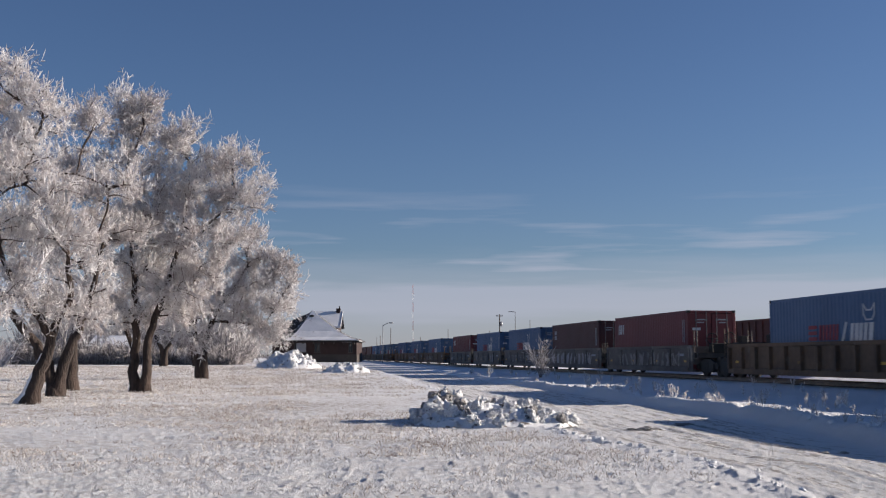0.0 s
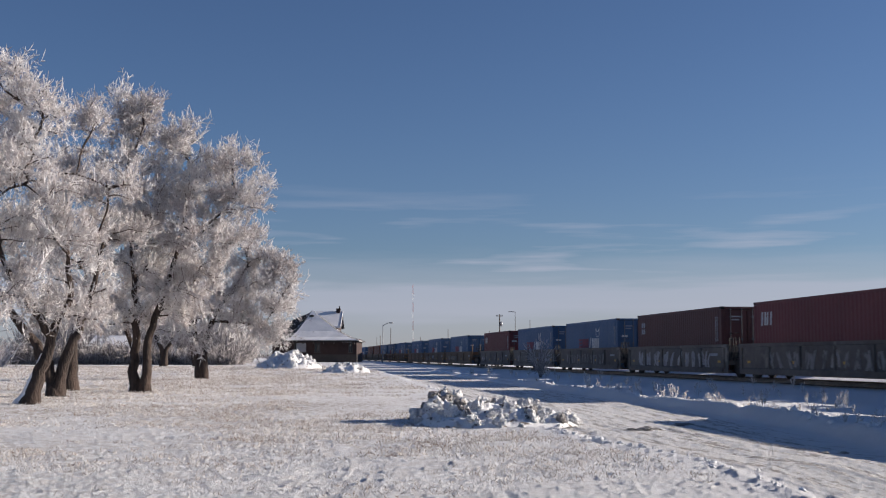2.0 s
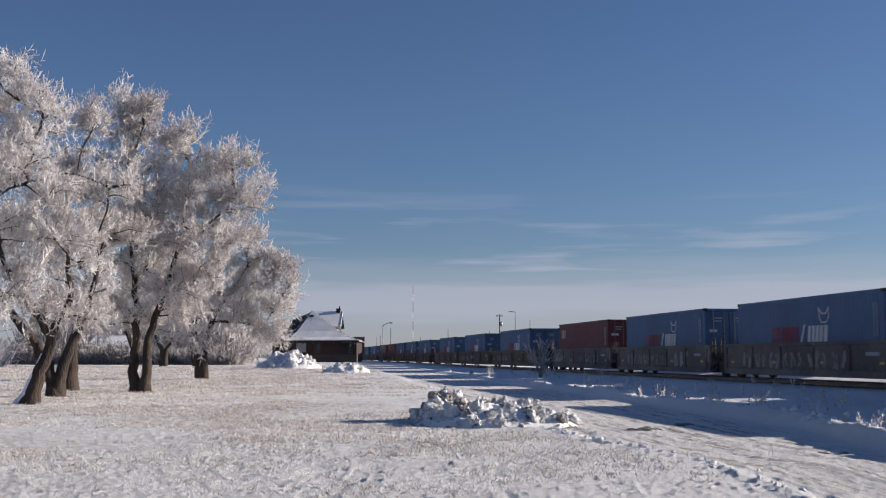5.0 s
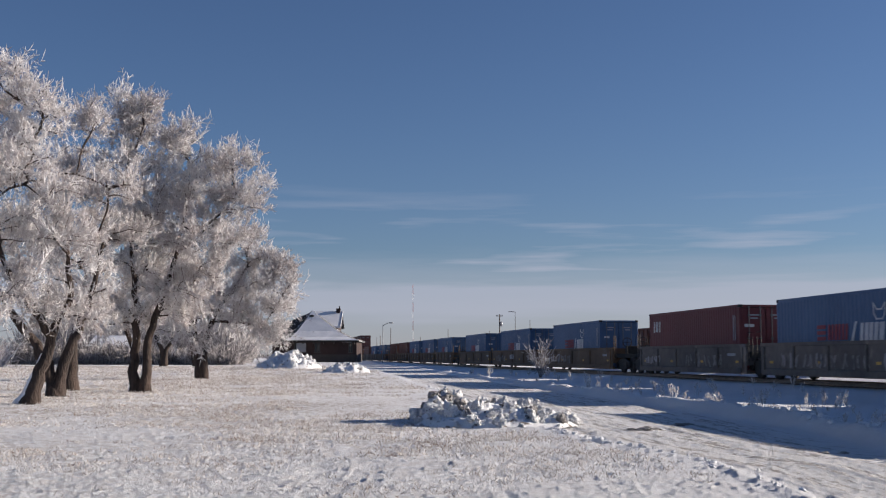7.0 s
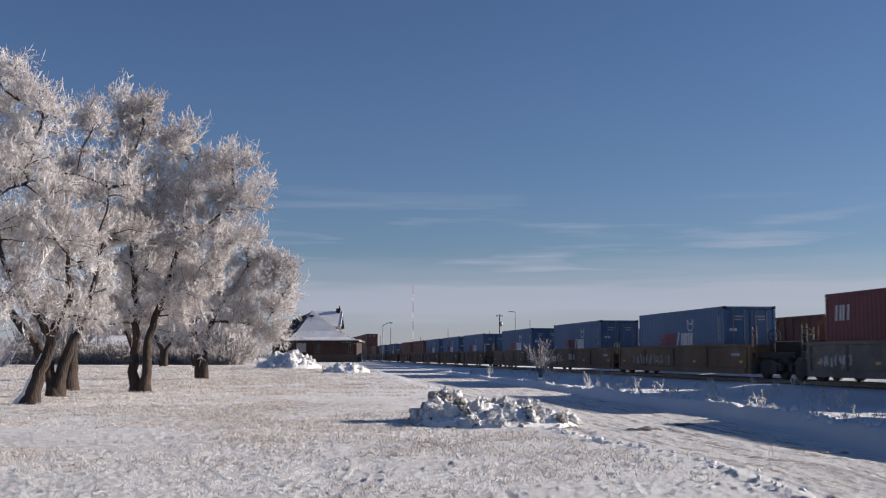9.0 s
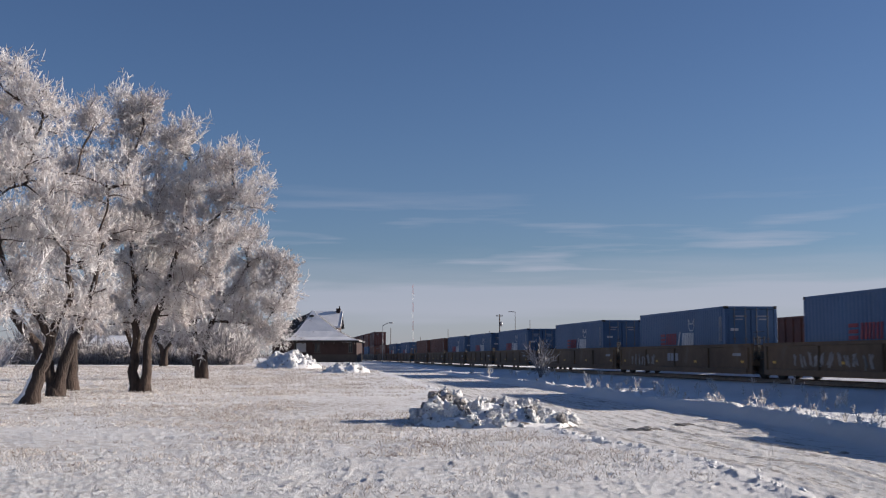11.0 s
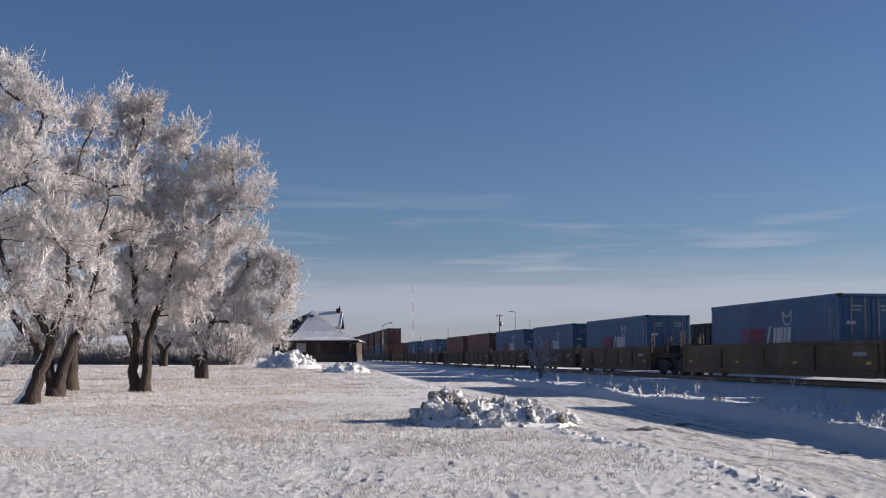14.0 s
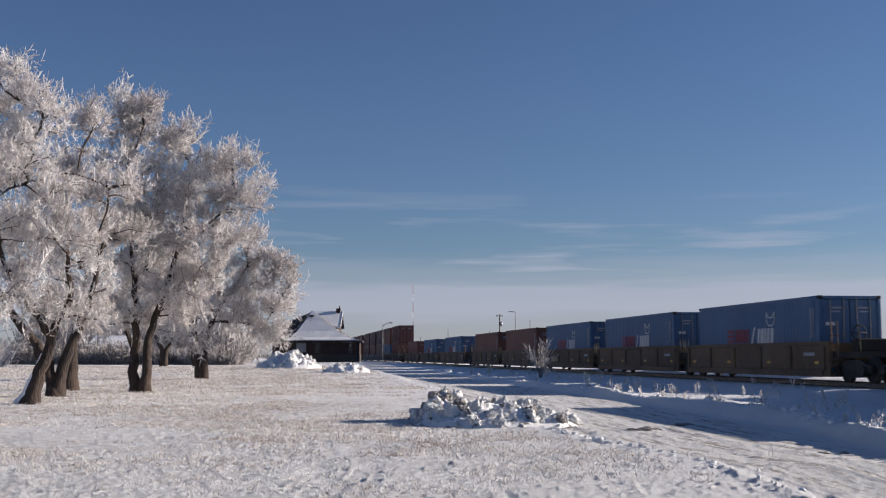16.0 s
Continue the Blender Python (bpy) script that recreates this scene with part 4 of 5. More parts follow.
tree((-13.81, 53.0), [([(-0.15, 0, 0), (-0.25, 0, 1.9), (-0.11, 0, 3.44), (-0.43, 0, 5.77), (-0.78, 0, 9.4)], 0.25), ([(0.28, -0.1, 0), (0.37, -0.1, 1.9), (0.66, -0.1, 3.44), (1.51, -0.2, 6.03), (1.98, 0, 8.65)], 0.24), ([(-0.53, 1.2, 0), (-0.60, 1.2, 1.9), (-0.95, 1.2, 2.92), (-1.44, 1.2, 4.99)], 0.20)],
     [(-1.27, 0, 12.85, 1.03, 1.06, 0.98), (0.0, -0.5, 12.8, 0.88, 0.95, 0.93), (-0.78, 0.6, 11.12, 1.6, 1.59, 1.42), (1.89, -0.9, 11.43, 1.29, 1.25, 1.09), (2.2, 0.9, 9.88, 1.94, 1.86, 1.6), (4.06, 0, 10.52, 1.34, 1.19, 0.93), (4.4, -0.5, 8.84, 1.6, 1.49, 1.24), (0.13, 0.6, 8.2, 2.28, 2.21, 1.94), (2.84, -0.9, 7.16, 2.28, 2.01, 1.55), (0.0, 0.9, 5.74, 2.46, 2.04, 1.42), (2.33, 0, 4.96, 2.33, 1.87, 1.24), (-1.42, -0.5, 3.93, 1.94, 1.63, 1.16), (0.65, 0.6, 3.67, 2.07, 1.6, 0.98)], "tree with three dark stems and frost-white crown", 14, 13.0, 0.020, 0.79, 0.25)
tree((-16.23, 78.0), [([(0, 0, 0), (-0.3, 0, 2.23), (-0.84, 0, 4.5), (-0.6, 0, 6.2), (0.3, 0, 7.6)], 0.27), ([(0.18, 0, 0), (0.23, 0, 2.23), (0.87, 0, 4.5), (2.2, 0, 6.3), (3.1, 0, 7.9)], 0.25)],
     [(2.85, 0, 8.68, 2.21, 1.96, 1.52), (5.14, -0.5, 7.84, 1.37, 1.36, 1.22), (2.85, 0.6, 6.2, 3.12, 2.64, 1.9), (5.52, -0.9, 5.71, 1.6, 1.64, 1.52), (4.3, 0.9, 4.11, 2.51, 2.04, 1.37), (0.57, 0, 4.3, 3.23, 2.6, 1.71), (-1.71, -0.5, 6.39, 2.85, 2.6, 2.09), (4.68, 0.6, 2.97, 1.83, 1.32, 0.68), (-0.95, -0.9, 3.16, 2.28, 1.68, 0.91)], "tall tree with two stems and broad frost-white crown", 15, 12.0, 0.025, 0.835, 0.15, 1.25)
tree((-30.0, 125.0), [([(0, 0, 0), (-0.16, 0, 1.81), (-0.86, 0, 3.14), (-2.5, 0, 5.45)], 0.36), ([(0.06, 0, 0), (0.2, 0, 1.81), (0.91, 0, 3.02), (2.39, 0, 4.84)], 0.32)],
     [(-1.9, 0, 5.9, 4.2, 3.5, 2.6), (1.8, 0, 5.6, 3.6, 3.0, 2.0)], "distant forked tree with frosted crown beside the hedge", 16, 5.5, 0.038, 1.0, 0.0, 1.8)
tree((-27.0, 127.0), [([(0, 0, 0), (-0.28, 0, 1.81), (-0.54, 0, 3.02), (0.31, 0, 6.06)], 0.30)],
     [(0, 0, 6.4, 3.6, 3.0, 2.6), (4.3, 0, 5.3, 3.4, 2.8, 1.7)], "distant slim tree with frosted crown beside the hedge", 17, 5.5, 0.038, 1.0, 0.0, 1.8)
tree((-52.0, 118.0), [([(0, 0, 0), (0.2, 0, 2.0), (-0.5, 0, 4.0), (0.4, 0, 7.0)], 0.32)],
     [(0, 0, 7.0, 3.6, 3.2, 3.4), (2.0, 0, 4.6, 3.0, 2.6, 2.2), (-2.5, 0, 4.8, 3.0, 2.6, 2.2)], "distant round tree with frosted crown beside the hedge", 18, 5.5, 0.038, 1.0, 0.0, 1.8)


# ---- brush, bush, weeds, grass ----
def brush(name, xs, ys, heights, per, label, seed, material, thick, spread=0.5, category="hedge", upright=0.3):
    """Upright stems with side twigs, many plants in one mesh of kind stuff."""
    rng = np.random.default_rng(seed)
    xs, ys, heights = map(np.asarray, (xs, ys, heights))
    n = len(xs)
    zs = ground_z(xs, ys)
    k = np.repeat(np.arange(n), per)
    h = heights[k] * rng.uniform(0.45, 1.0, n * per)
    starts = np.stack([xs[k] + rng.normal(0, spread * 0.25, n * per), ys[k] + rng.normal(0, spread * 0.25, n * per), zs[k] - 0.03], 1)
    ways = np.stack([rng.normal(0, spread, n * per), rng.normal(0, spread, n * per), np.ones(n * per)], 1)
    up = rng.random(n * per) < upright
    frac = rng.uniform(0.25, 0.85, n * per)
    starts = np.where(up[:, None], starts, starts + unit_rows(ways) * (h * frac)[:, None])
    ways = np.where(up[:, None], ways, unit_rows(ways) * 0.6 + rng.normal(0, 0.7, (n * per, 3)))
    me = twigs(starts, ways, np.where(up, h, h * 0.4), rng.uniform(0.6, 1.3, n * per) * thick, rng.normal(-0.05, 0.25, n * per), rng, material, name)
    return tagged(new(name, me), label, category, kind="stuff")


rs = np.random.default_rng(5)
hx = rs.uniform(-72, -27.5, 900)
brush("hedge", hx, 150 + rs.uniform(0, 10, 900), rs.uniform(1.8, 3.6, 900) * (0.75 + 0.5 * fbm(hx * 0.12, hx * 0, 3)), 26, "dark bare hedge with frosted twigs along the field's edge", 51, FROST_DIM, 0.034)
hx = rs.uniform(-66, -46, 260)
brush("thicket", hx, 112 + rs.uniform(0, 12, 260), rs.uniform(2.2, 4.4, 260), 26, "pale frosted thicket beside the field", 52, FROST, 0.036, category="shrubs")
hx = rs.uniform(-33, -25.5, 110)
brush("thicket", hx, 146 + rs.uniform(0, 4, 110), rs.uniform(1.4, 2.5, 110), 36, "brown bare shrubs with light frost near the station", 53, FROST_DIM, 0.028, category="shrubs")


hx = rs.uniform(-66, -31, 420)
brush("far_trees", hx, 178 + rs.uniform(0, 14, 420), rs.uniform(4.0, 8.5, 420) * (0.6 + 0.7 * fbm(hx * 0.10, hx * 0, 13)), 26, "pale row of frosted trees beyond the hedge", 57, FROST_MID, 0.06, 0.45, category="trees")


def bush(x, y, height, label, seed):
    rng = np.random.default_rng(seed)
    b = thing("bush", pose(x, y, gz(x, y) - 0.03), label, "bush")
    stems = bmesh.new()
    tips, roots = [], []
    for k in range(17):
        a, r = rng.uniform(0, 2 * np.pi), rng.uniform(0.1, 0.75)
        tip = Vector((math.cos(a) * r * height * 0.62, math.sin(a) * r * height * 0.62, height * rng.uniform(0.55, 1.0) * (1 - 0.45 * r * r)))
        mid = Vector((tip.x * 0.35, tip.y * 0.35, tip.z * 0.55))
        tube(stems, [(tip.x * 0.05, tip.y * 0.05, 0), mid, tip], [0.012, 0.009, 0.006], 5)
        for j in range(26):
            u = rng.uniform(0.12, 1.0)
            roots.append(mid.lerp(tip, (u - 0.5) * 2) if u > 0.5 else (mid * (u * 2)))
            tips.append(Vector((tip.x, tip.y, tip.z * 0.7)).normalized())
    part("stem", stems, FROST_DIM, b, "thin frosted stems")
    n = len(roots)
    ways = np.array(tips) + rng.normal(0, 0.5, (n, 3))
    part("crown", twigs(np.array(roots), ways, rng.uniform(0.2, 0.5, n), rng.uniform(0.6, 1.2, n) * 0.013, rng.normal(0.1, 0.3, n), rng, FROST_MID, "bush_crown"), None, b, "thin twigs with light frost")


bush(5.85, 70.0, 2.55, "leafless thin bush with light frost beside the track", 61)


def weed(x, y, height, seed):
    """One frosted dry weed: a few bent stalks with side twigs."""
    rng = np.random.default_rng(seed)
    n = 16
    starts, ways, lens = [], [], []
    for k in range(4):
        w = np.array([rng.normal(0, 0.2), rng.normal(0, 0.2), 1.0])
        w /= np.linalg.norm(w)
        ln = height * rng.uniform(0.55, 1.0)
        starts.append((rng.normal(0, 0.03), rng.normal(0, 0.03), -0.02)), ways.append(w), lens.append(ln)
        for j in range(7):
            starts.append(np.array(starts[-1 - j]) + w * ln * rng.uniform(0.3, 0.9)), ways.append(w + rng.normal(0, 0.6, 3)), lens.append(ln * 0.3)
    n = len(starts)
    me = twigs(np.array(starts), np.array(ways), np.array(lens), rng.uniform(0.5, 1.0, n) * (0.005 + 0.00013 * y), rng.normal(-0.1, 0.25, n), rng, WEED, "weed")
    ob = new("weed", me)
    ob.matrix_basis = pose(x, y, gz(x, y))
    tagged(ob, "dry weed coated with white frost on the snowbank", "weed", "frosted weeds")


rw = random.Random(8)
for k in range(190):
    y = rw.choice((rw.uniform(18, 32), rw.uniform(22, 45), rw.uniform(35, 80)))
    lat0 = float(np.interp(y, BANK[:, 1], BANK[:, 0])) + rw.choice((rw.uniform(0.1, 0.8), rw.uniform(2.0, 6.0), rw.uniform(4, 9), rw.uniform(6, 10)))
    if lat0 * UY - y * UX < TRACK - 2.6:
        weed(lat0, y, rw.uniform(0.15, 0.5) * (0.7 + y / 80), 700 + k)

def grass():
    """Short bent blades in tufts over the field, one mesh."""
    rng = np.random.default_rng(9)
    n = 74000
    y = 9.0 * np.exp(rng.random(n) ** 0.8 * math.log(130 / 9.0))
    x = y * rng.uniform(-0.42, 0.40, n)
    patch = fbm(x * 0.16, y * 0.16, 41) * 0.55 + fbm(x * 0.7, y * 0.7, 42) * 0.45
    keep = (across(RIDGE, x, y) < -0.3) & (patch + rng.normal(0, 0.07, n) + 0.09 * smooth(22, 50, y) - 0.13 * smooth(-6, 0, across(RIDGE, x, y)) - 0.05 * smooth(16, 10, y) > 0.545)
    x, y = x[keep], y[keep]
    k = np.repeat(np.arange(len(x)), 6)
    m = len(k)
    sx, sy = x[k] + rng.normal(0, 0.05, m) * (1 + y[k] / 60), y[k] + rng.normal(0, 0.05, m) * (1 + y[k] / 60)
    starts = np.stack([sx, sy, ground_z(sx, sy) - 0.005], 1)
    ways = unit_rows(np.stack([rng.normal(0, 0.8, m), rng.normal(0, 0.8, m), np.full(m, 1.0)], 1))
    me = spikes(starts, ways, rng.uniform(0.015, 0.065, m) * (1 + y[k] / 45), rng.uniform(0.5, 1.2, m) * (0.0022 + 0.00018 * y[k]), rng, GRASS, "grass")
    tagged(new("grass", me), "short dry grass dusted with frost", "grass", kind="stuff")


grass()


# ---- snow piles ----
def chunk_mesh(seed, detail=3):
    rng = random.Random(seed)
    bm = bmesh.new()
    bmesh.ops.create_icosphere(bm, subdivisions=detail, radius=1.0)
    o = Vector((rng.uniform(0, 99), rng.uniform(0, 99), rng.uniform(0, 99)))
    planes = [(Vector((rng.gauss(0, 1), rng.gauss(0, 1), rng.gauss(0, 1))).normalized(), rng.uniform(0.5, 0.85)) for _ in range(7)]
    for v in bm.verts:
        for nrm, d in planes:
            k = v.co.dot(nrm)
            if k > d:
                v.co -= nrm * (k - d) * 0.85
        v.co *= 1 + 0.50 * noise.noise(v.co * 1.7 + o) + 0.30 * noise.noise(v.co * 4.2 + o)
    me = bpy.data.meshes.new("chunk")
    bm.to_mesh(me)
    bm.free()
    return me


CHUNKS = {}


def chunk(kind, k):
    key = (kind.name, k % 7)
    if key not in CHUNKS:
        CHUNKS[key] = chunk_mesh(100 + k % 7)
        CHUNKS[key].materials.append(kind)
    return CHUNKS[key]


def snow_pile(x, y, rx, ry, height, label, seed, count, dirty, turn=0.0):
    rng = random.Random(seed)
    p = thing("snow_pile", pose(x, y, gz(x, y) - 0.03, 0, 0, turn), label, "snow pile")

    def hill(u, v):
        e = u * u + v * v
        if e >= 1:
            return 0.0
        return height * (1 - e) ** 0.8 * (0.55 + 0.75 * noise.noise(Vector((u * 2.1 + seed, v * 2.1, 0.3))) ** 2 + 0.42 * noise.noise(Vector((u * 4.0 + seed, v * 4.0, 1.3))) + 0.15)
    m, bm = 64, bmesh.new()
    grid = [[bm.verts.new((rx * (2 * i / m - 1), ry * (2 * j / m - 1), max(hill(2 * i / m - 1, 2 * j / m - 1), -0.02) + height * (0.13 * noise.noise(Vector((i * 0.45, j * 0.45, seed))) + 0.10 * noise.noise(Vector((i * 1.1, j * 1.1, seed)))) * max(0.0, 1.05 - (2 * i / m - 1) ** 2 - (2 * j / m - 1) ** 2) - 0.02)) for j in range(m + 1)] for i in range(m + 1)]
    for i in range(m):
        for j in range(m):
            u, v = 2 * (i + 0.5) / m - 1, 2 * (j + 0.5) / m - 1
            if u * u + v * v < 1.02:
                bm.faces.new((grid[i][j], grid[i + 1][j], grid[i + 1][j + 1], grid[i][j + 1])).smooth = True
    bmesh.ops.delete(bm, geom=[v for v in bm.verts if not v.link_faces], context="VERTS")
    part("mound", bm, SNOW_CHUNK, p, "heaped snow")
    for k in range(count):
        a, r = rng.uniform(0, 2 * math.pi), rng.random() ** 0.55
        u, v = r * math.cos(a), r * math.sin(a)
        size = rng.choice((0.04, 0.06, 0.09, 0.12, 0.17)) * rng.uniform(0.7, 1.2) * (height / 0.8) ** 0.5
        kind = DIRTY if size < 0.15 and rng.random() < dirty * (1.6 if v > -0.2 and u < 0.35 else 0.4) else SNOW_CHUNK
        ob = part("clod" if kind is DIRTY else "lump", chunk(kind, k), None, p, "dark soil-stained clod" if kind is DIRTY else "", pose(u * rx, v * ry, hill(u, v) + size * 0.25, rng.uniform(0, 360), rng.uniform(0, 360), rng.uniform(0, 360)) @ Matrix.Diagonal((size, size * rng.uniform(0.7, 1.0), size * rng.uniform(0.6, 1.0), 1)))
    return p


snow_pile(1.0, 22.9, 1.66, 1.30, 0.47, "heap of ploughed snow lumps stained with soil beside the road", 3, 190, 0.36)
snow_pile(0.0, 23.5, 0.66, 0.85, 0.62, "steep heap of soil-stained snow lumps beside the road", 4, 80, 0.9)
snow_pile(-7.3, 88.0, 1.9, 2.0, 0.78, "low heap of ploughed snow lumps in the field", 5, 110, 0.3)
snow_pile(-14.8, 112.0, 3.2, 2.8, 1.65, "large heap of ploughed snow lumps before the station", 6, 170, 0.3)

rc = random.Random(12)
for k in range(130):
    y = rc.choice((rc.uniform(10.5, 20), rc.uniform(16, 32), rc.uniform(20, 50)))
    off = rc.choice((0.0, 0.0, 0.0, 0.2))
    x = float(np.interp(y, RIDGE[:, 1], RIDGE[:, 0])) + rc.gauss(0, 0.08) + off
    size = rc.uniform(0.012, 0.032) * (1 + y / 40)
    ob = new("snow_lump", chunk(SNOW, k))
    ob.matrix_basis = pose(x, y, gz(x, y) + size * 0.2, rc.uniform(0, 360), rc.uniform(0, 360), rc.uniform(0, 360)) @ Matrix.Diagonal((size, size, size * 0.7, 1))
    tagged(ob, "small lump of ploughed snow on the road's edge", "snow lump", "snow lumps along the road")
for k, (x, y, size) in enumerate(((3.65, 21.2, 0.11), (3.9, 21.4, 0.08), (3.45, 21.2, 0.07), (4.66, 23.0, 0.11), (4.9, 23.2, 0.08), (3.8, 21.8, 0.06), (5.3, 16.3, 0.06), (5.6, 16.4, 0.05))):
    ob = new("dirt_clod", chunk(DIRTY, k))
    ob.matrix_basis = pose(x, y, gz(x, y) + size * 0.12, 0, 0, 70 * k) @ Matrix.Diagonal((size * 1.7, size * 1.2, size * 0.4, 1))
    tagged(ob, "frozen clod of dirty snow on the road", "dirt clod", "clods on the road")
for k in range(110):
    y = rc.choice((rc.uniform(15, 24), rc.uniform(20, 45), rc.uniform(40, 100)))
    x = float(np.interp(y, BANK[:, 1], BANK[:, 0])) + rc.uniform(-0.1, 0.35)
    size = rc.uniform(0.025, 0.085)
    ob = new("snow_lump", chunk(SNOW, k))
    ob.matrix_basis = pose(x, y, gz(x, y) + size * 0.25, rc.uniform(0, 360), rc.uniform(0, 360), rc.uniform(0, 360)) @ Matrix.Diagonal((size, size, size * 0.8, 1))
    tagged(ob, "lump of clean snow on the bank's crest", "snow lump", "snow lumps on the bank")


# ---- station ----
def station():
    """Front wing with a flared hip roof, a taller wing behind it. Origin at the front wall's foot."""
    d = 195.0
    x0, x1 = -26.4, -14.0
    zb = gz(-20, d) - 0.05
    st = thing("station_building", pose(0, 0, 0), "brick railway station with flared snow-covered hip roof", "station")
    eave, apex, back = 4.75, 9.75, 13.0
    wx0, wx1 = x0 + 0.9, x1 - 0.5

    def walls(name, a, b, y0, y1, z0, z1, material, label, holes=()):
        cuts = sorted({a, b, *[h[0] for h in holes], *[h[1] for h in holes]})
        specs = []
        for u, v in zip(cuts, cuts[1:]):
            hole = [h for h in holes if h[0] <= u and v <= h[1]]
            if hole:
                specs += [(u, y0, z0, v, y0 + 0.35, hole[0][2]), (u, y0, hole[0][3], v, y0 + 0.35, z1)]
            else:
                specs.append((u, y0, z0, v, y0 + 0.35, z1))
        specs = [s for s in specs if s[5] - s[2] > 0.01]
        specs += [(a, y0 + 0.35, z0, a + 0.35, y1, z1), (b - 0.35, y0 + 0.35, z0, b, y1, z1), (a + 0.35, y1 - 0.35, z0, b - 0.35, y1, z1)]
        return part(name, boxes(*specs), material, st, label)

    holes = [(-25.0, -22.9, 2.45, 4.1), (-21.6, -20.6, 2.45, 4.1), (-15.9, -15.15, 2.45, 4.3)]
    walls("lower_wall", wx0 - 0.05, wx1 + 0.05, d - 0.04, d + back, zb, 2.1, BEIGE, "pale brown stucco base wall")
    walls("wall", wx0, wx1, d, d + back, 2.1, eave, BRICK, "dark red brick wall", holes)
    for a, b, z0, z1 in holes:
        w = part("window", boxes((a, d + 0.14, z0, b, d + 0.18, z1)), GLASS, st, "dark window pane")
        part("window_frame", boxes((a, d + 0.06, z0, a + 0.1, d + 0.2, z1), (b - 0.1, d + 0.06, z0, b, d + 0.2, z1), (a + 0.1, d + 0.06, z0, b - 0.1, d + 0.2, z0 + 0.1), (a + 0.1, d + 0.06, z1 - 0.1, b - 0.1, d + 0.2, z1), ((a + b) / 2 - 0.05, d + 0.06, z0 + 0.1, (a + b) / 2 + 0.05, d + 0.2, z1 - 0.1)), BEIGE, w, "brown window frame")
        part("window_sill", boxes((a - 0.1, d - 0.08, z0 - 0.12, b + 0.1, d + 0.05, z0)), BEIGE, w)
    part("panel", boxes((-24.6, d - 0.05, 2.5, -23.0, d - 0.005, 4.0)), MARK_DIM, st, "pale panel on the wall")
    part("sign", boxes((-17.0, d - 0.09, 4.12, -15.2, d - 0.01, 4.5), bevel=0.01), WHITE, st, "white station name board")
    part("sign_text", boxes((-16.8, d - 0.10, 4.24, -16.3, d - 0.088, 4.38), (-16.2, d - 0.10, 4.24, -15.4, d - 0.088, 4.38)), STEEL, st, "dark lettering bars")
    # flared hip roof: rings from eave to apex
    rings = []
    ax, ay = -22.6, d + 5.6
    for f, g in ((0.0, 0.0), (0.22, 0.10), (0.45, 0.30), (0.75, 0.66), (1.0, 1.0)):
        z = eave - 0.25 + (apex - eave + 0.25) * g
        rings.append([(x0 + (ax - x0) * f, d - 1.3 + (ay - d + 1.3) * f, z), (x1 + (ax - x1) * f, d - 1.3 + (ay - d + 1.3) * f, z), (x1 + (ax - x1) * f, d + back + 1 + (ay + 1.5 - d - back - 1) * f, z), (x0 - 5.2 + (ax - x0 + 5.2) * f, d + back + 1 + (ay + 1.5 - d - back - 1) * f, z)])
    for k, (name, mat_) in enumerate((("roof_front", ROOF_SNOW), ("roof_side", SHINGLE), ("roof_back", ROOF_SNOW), ("roof_side", SHINGLE))):
        bm = bmesh.new()
        for r0, r1 in zip(rings, rings[1:]):
            q = [Vector(r0[k]), Vector(r0[(k + 1) % 4]), Vector(r1[(k + 1) % 4]), Vector(r1[k])]
            lo = [bm.verts.new(v - Vector((0, 0, 0.25))) for v in q]
            hi = [bm.verts.new(v) for v in q]
            bm.faces.new(hi)
            bm.faces.new(lo[::-1])
            for j in range(4):
                bm.faces.new((lo[j], lo[(j + 1) % 4], hi[(j + 1) % 4], hi[j]))
        bmesh.ops.remove_doubles(bm, verts=bm.verts[:], dist=0.001)
        bmesh.ops.recalc_face_normals(bm, faces=bm.faces[:])
        part(name, bm, mat_, st, "snow-covered roof slope" if mat_ is ROOF_SNOW else "dark shingles patched with snow")
    part("fascia", boxes((x0 - 0.02, d - 1.36, eave - 0.62, x1 + 0.02, d - 1.31, eave - 0.32)), STEEL, st, "dark eave board")
    part("eave_snow", boxes((x0, d - 1.42, eave - 0.31, x1, d - 1.0, eave - 0.16), bevel=0.06), SNOW, st, "snow along the eave")
    part("vent", boxes((ax - 0.35, d + 4.3, 8.55, ax + 0.35, d + 5.2, 8.9)), STEEL, st, "small dark roof vent")
    # taller wing behind, its ridge across
    wx = (-23.0, -18.3)
    yb = d + 9
    part("rear_wall", boxes((wx[0], yb, zb, wx[1] - 0.2, yb + 7, 7.1)), BRICK, st, "dark red brick wall")
    for name, ya, yr, mat_ in (("rear_roof", yb - 0.9, yb + 3.5, ROOF_SNOW), ("rear_roof", yb + 7.9, yb + 3.5, SHINGLE)):
        part(name, prism(bmesh.new(), [(ya, 6.75), (yr, 9.6), (yr, 9.85), (ya, 7.0)], "x", wx[0] - 0.4, wx[1] + 0.3), mat_, st, "snow-covered upper roof" if mat_ is ROOF_SNOW else "")
    part("bargeboard", prism(bmesh.new(), [(yb - 0.95, 6.65), (yb + 3.5, 9.5), (yb + 3.5, 9.9), (yb - 0.95, 7.05)], "x", wx[1] + 0.305, wx[1] + 0.40), WHITE, st, "pale bargeboard")
    ch = part("chimney", boxes((-19.05, yb + 2.9, 9.2, -18.35, yb + 3.6, 10.15), (-19.12, yb + 2.83, 10.15, -18.28, yb + 3.67, 10.3)), BRICK, st, "brick chimney")
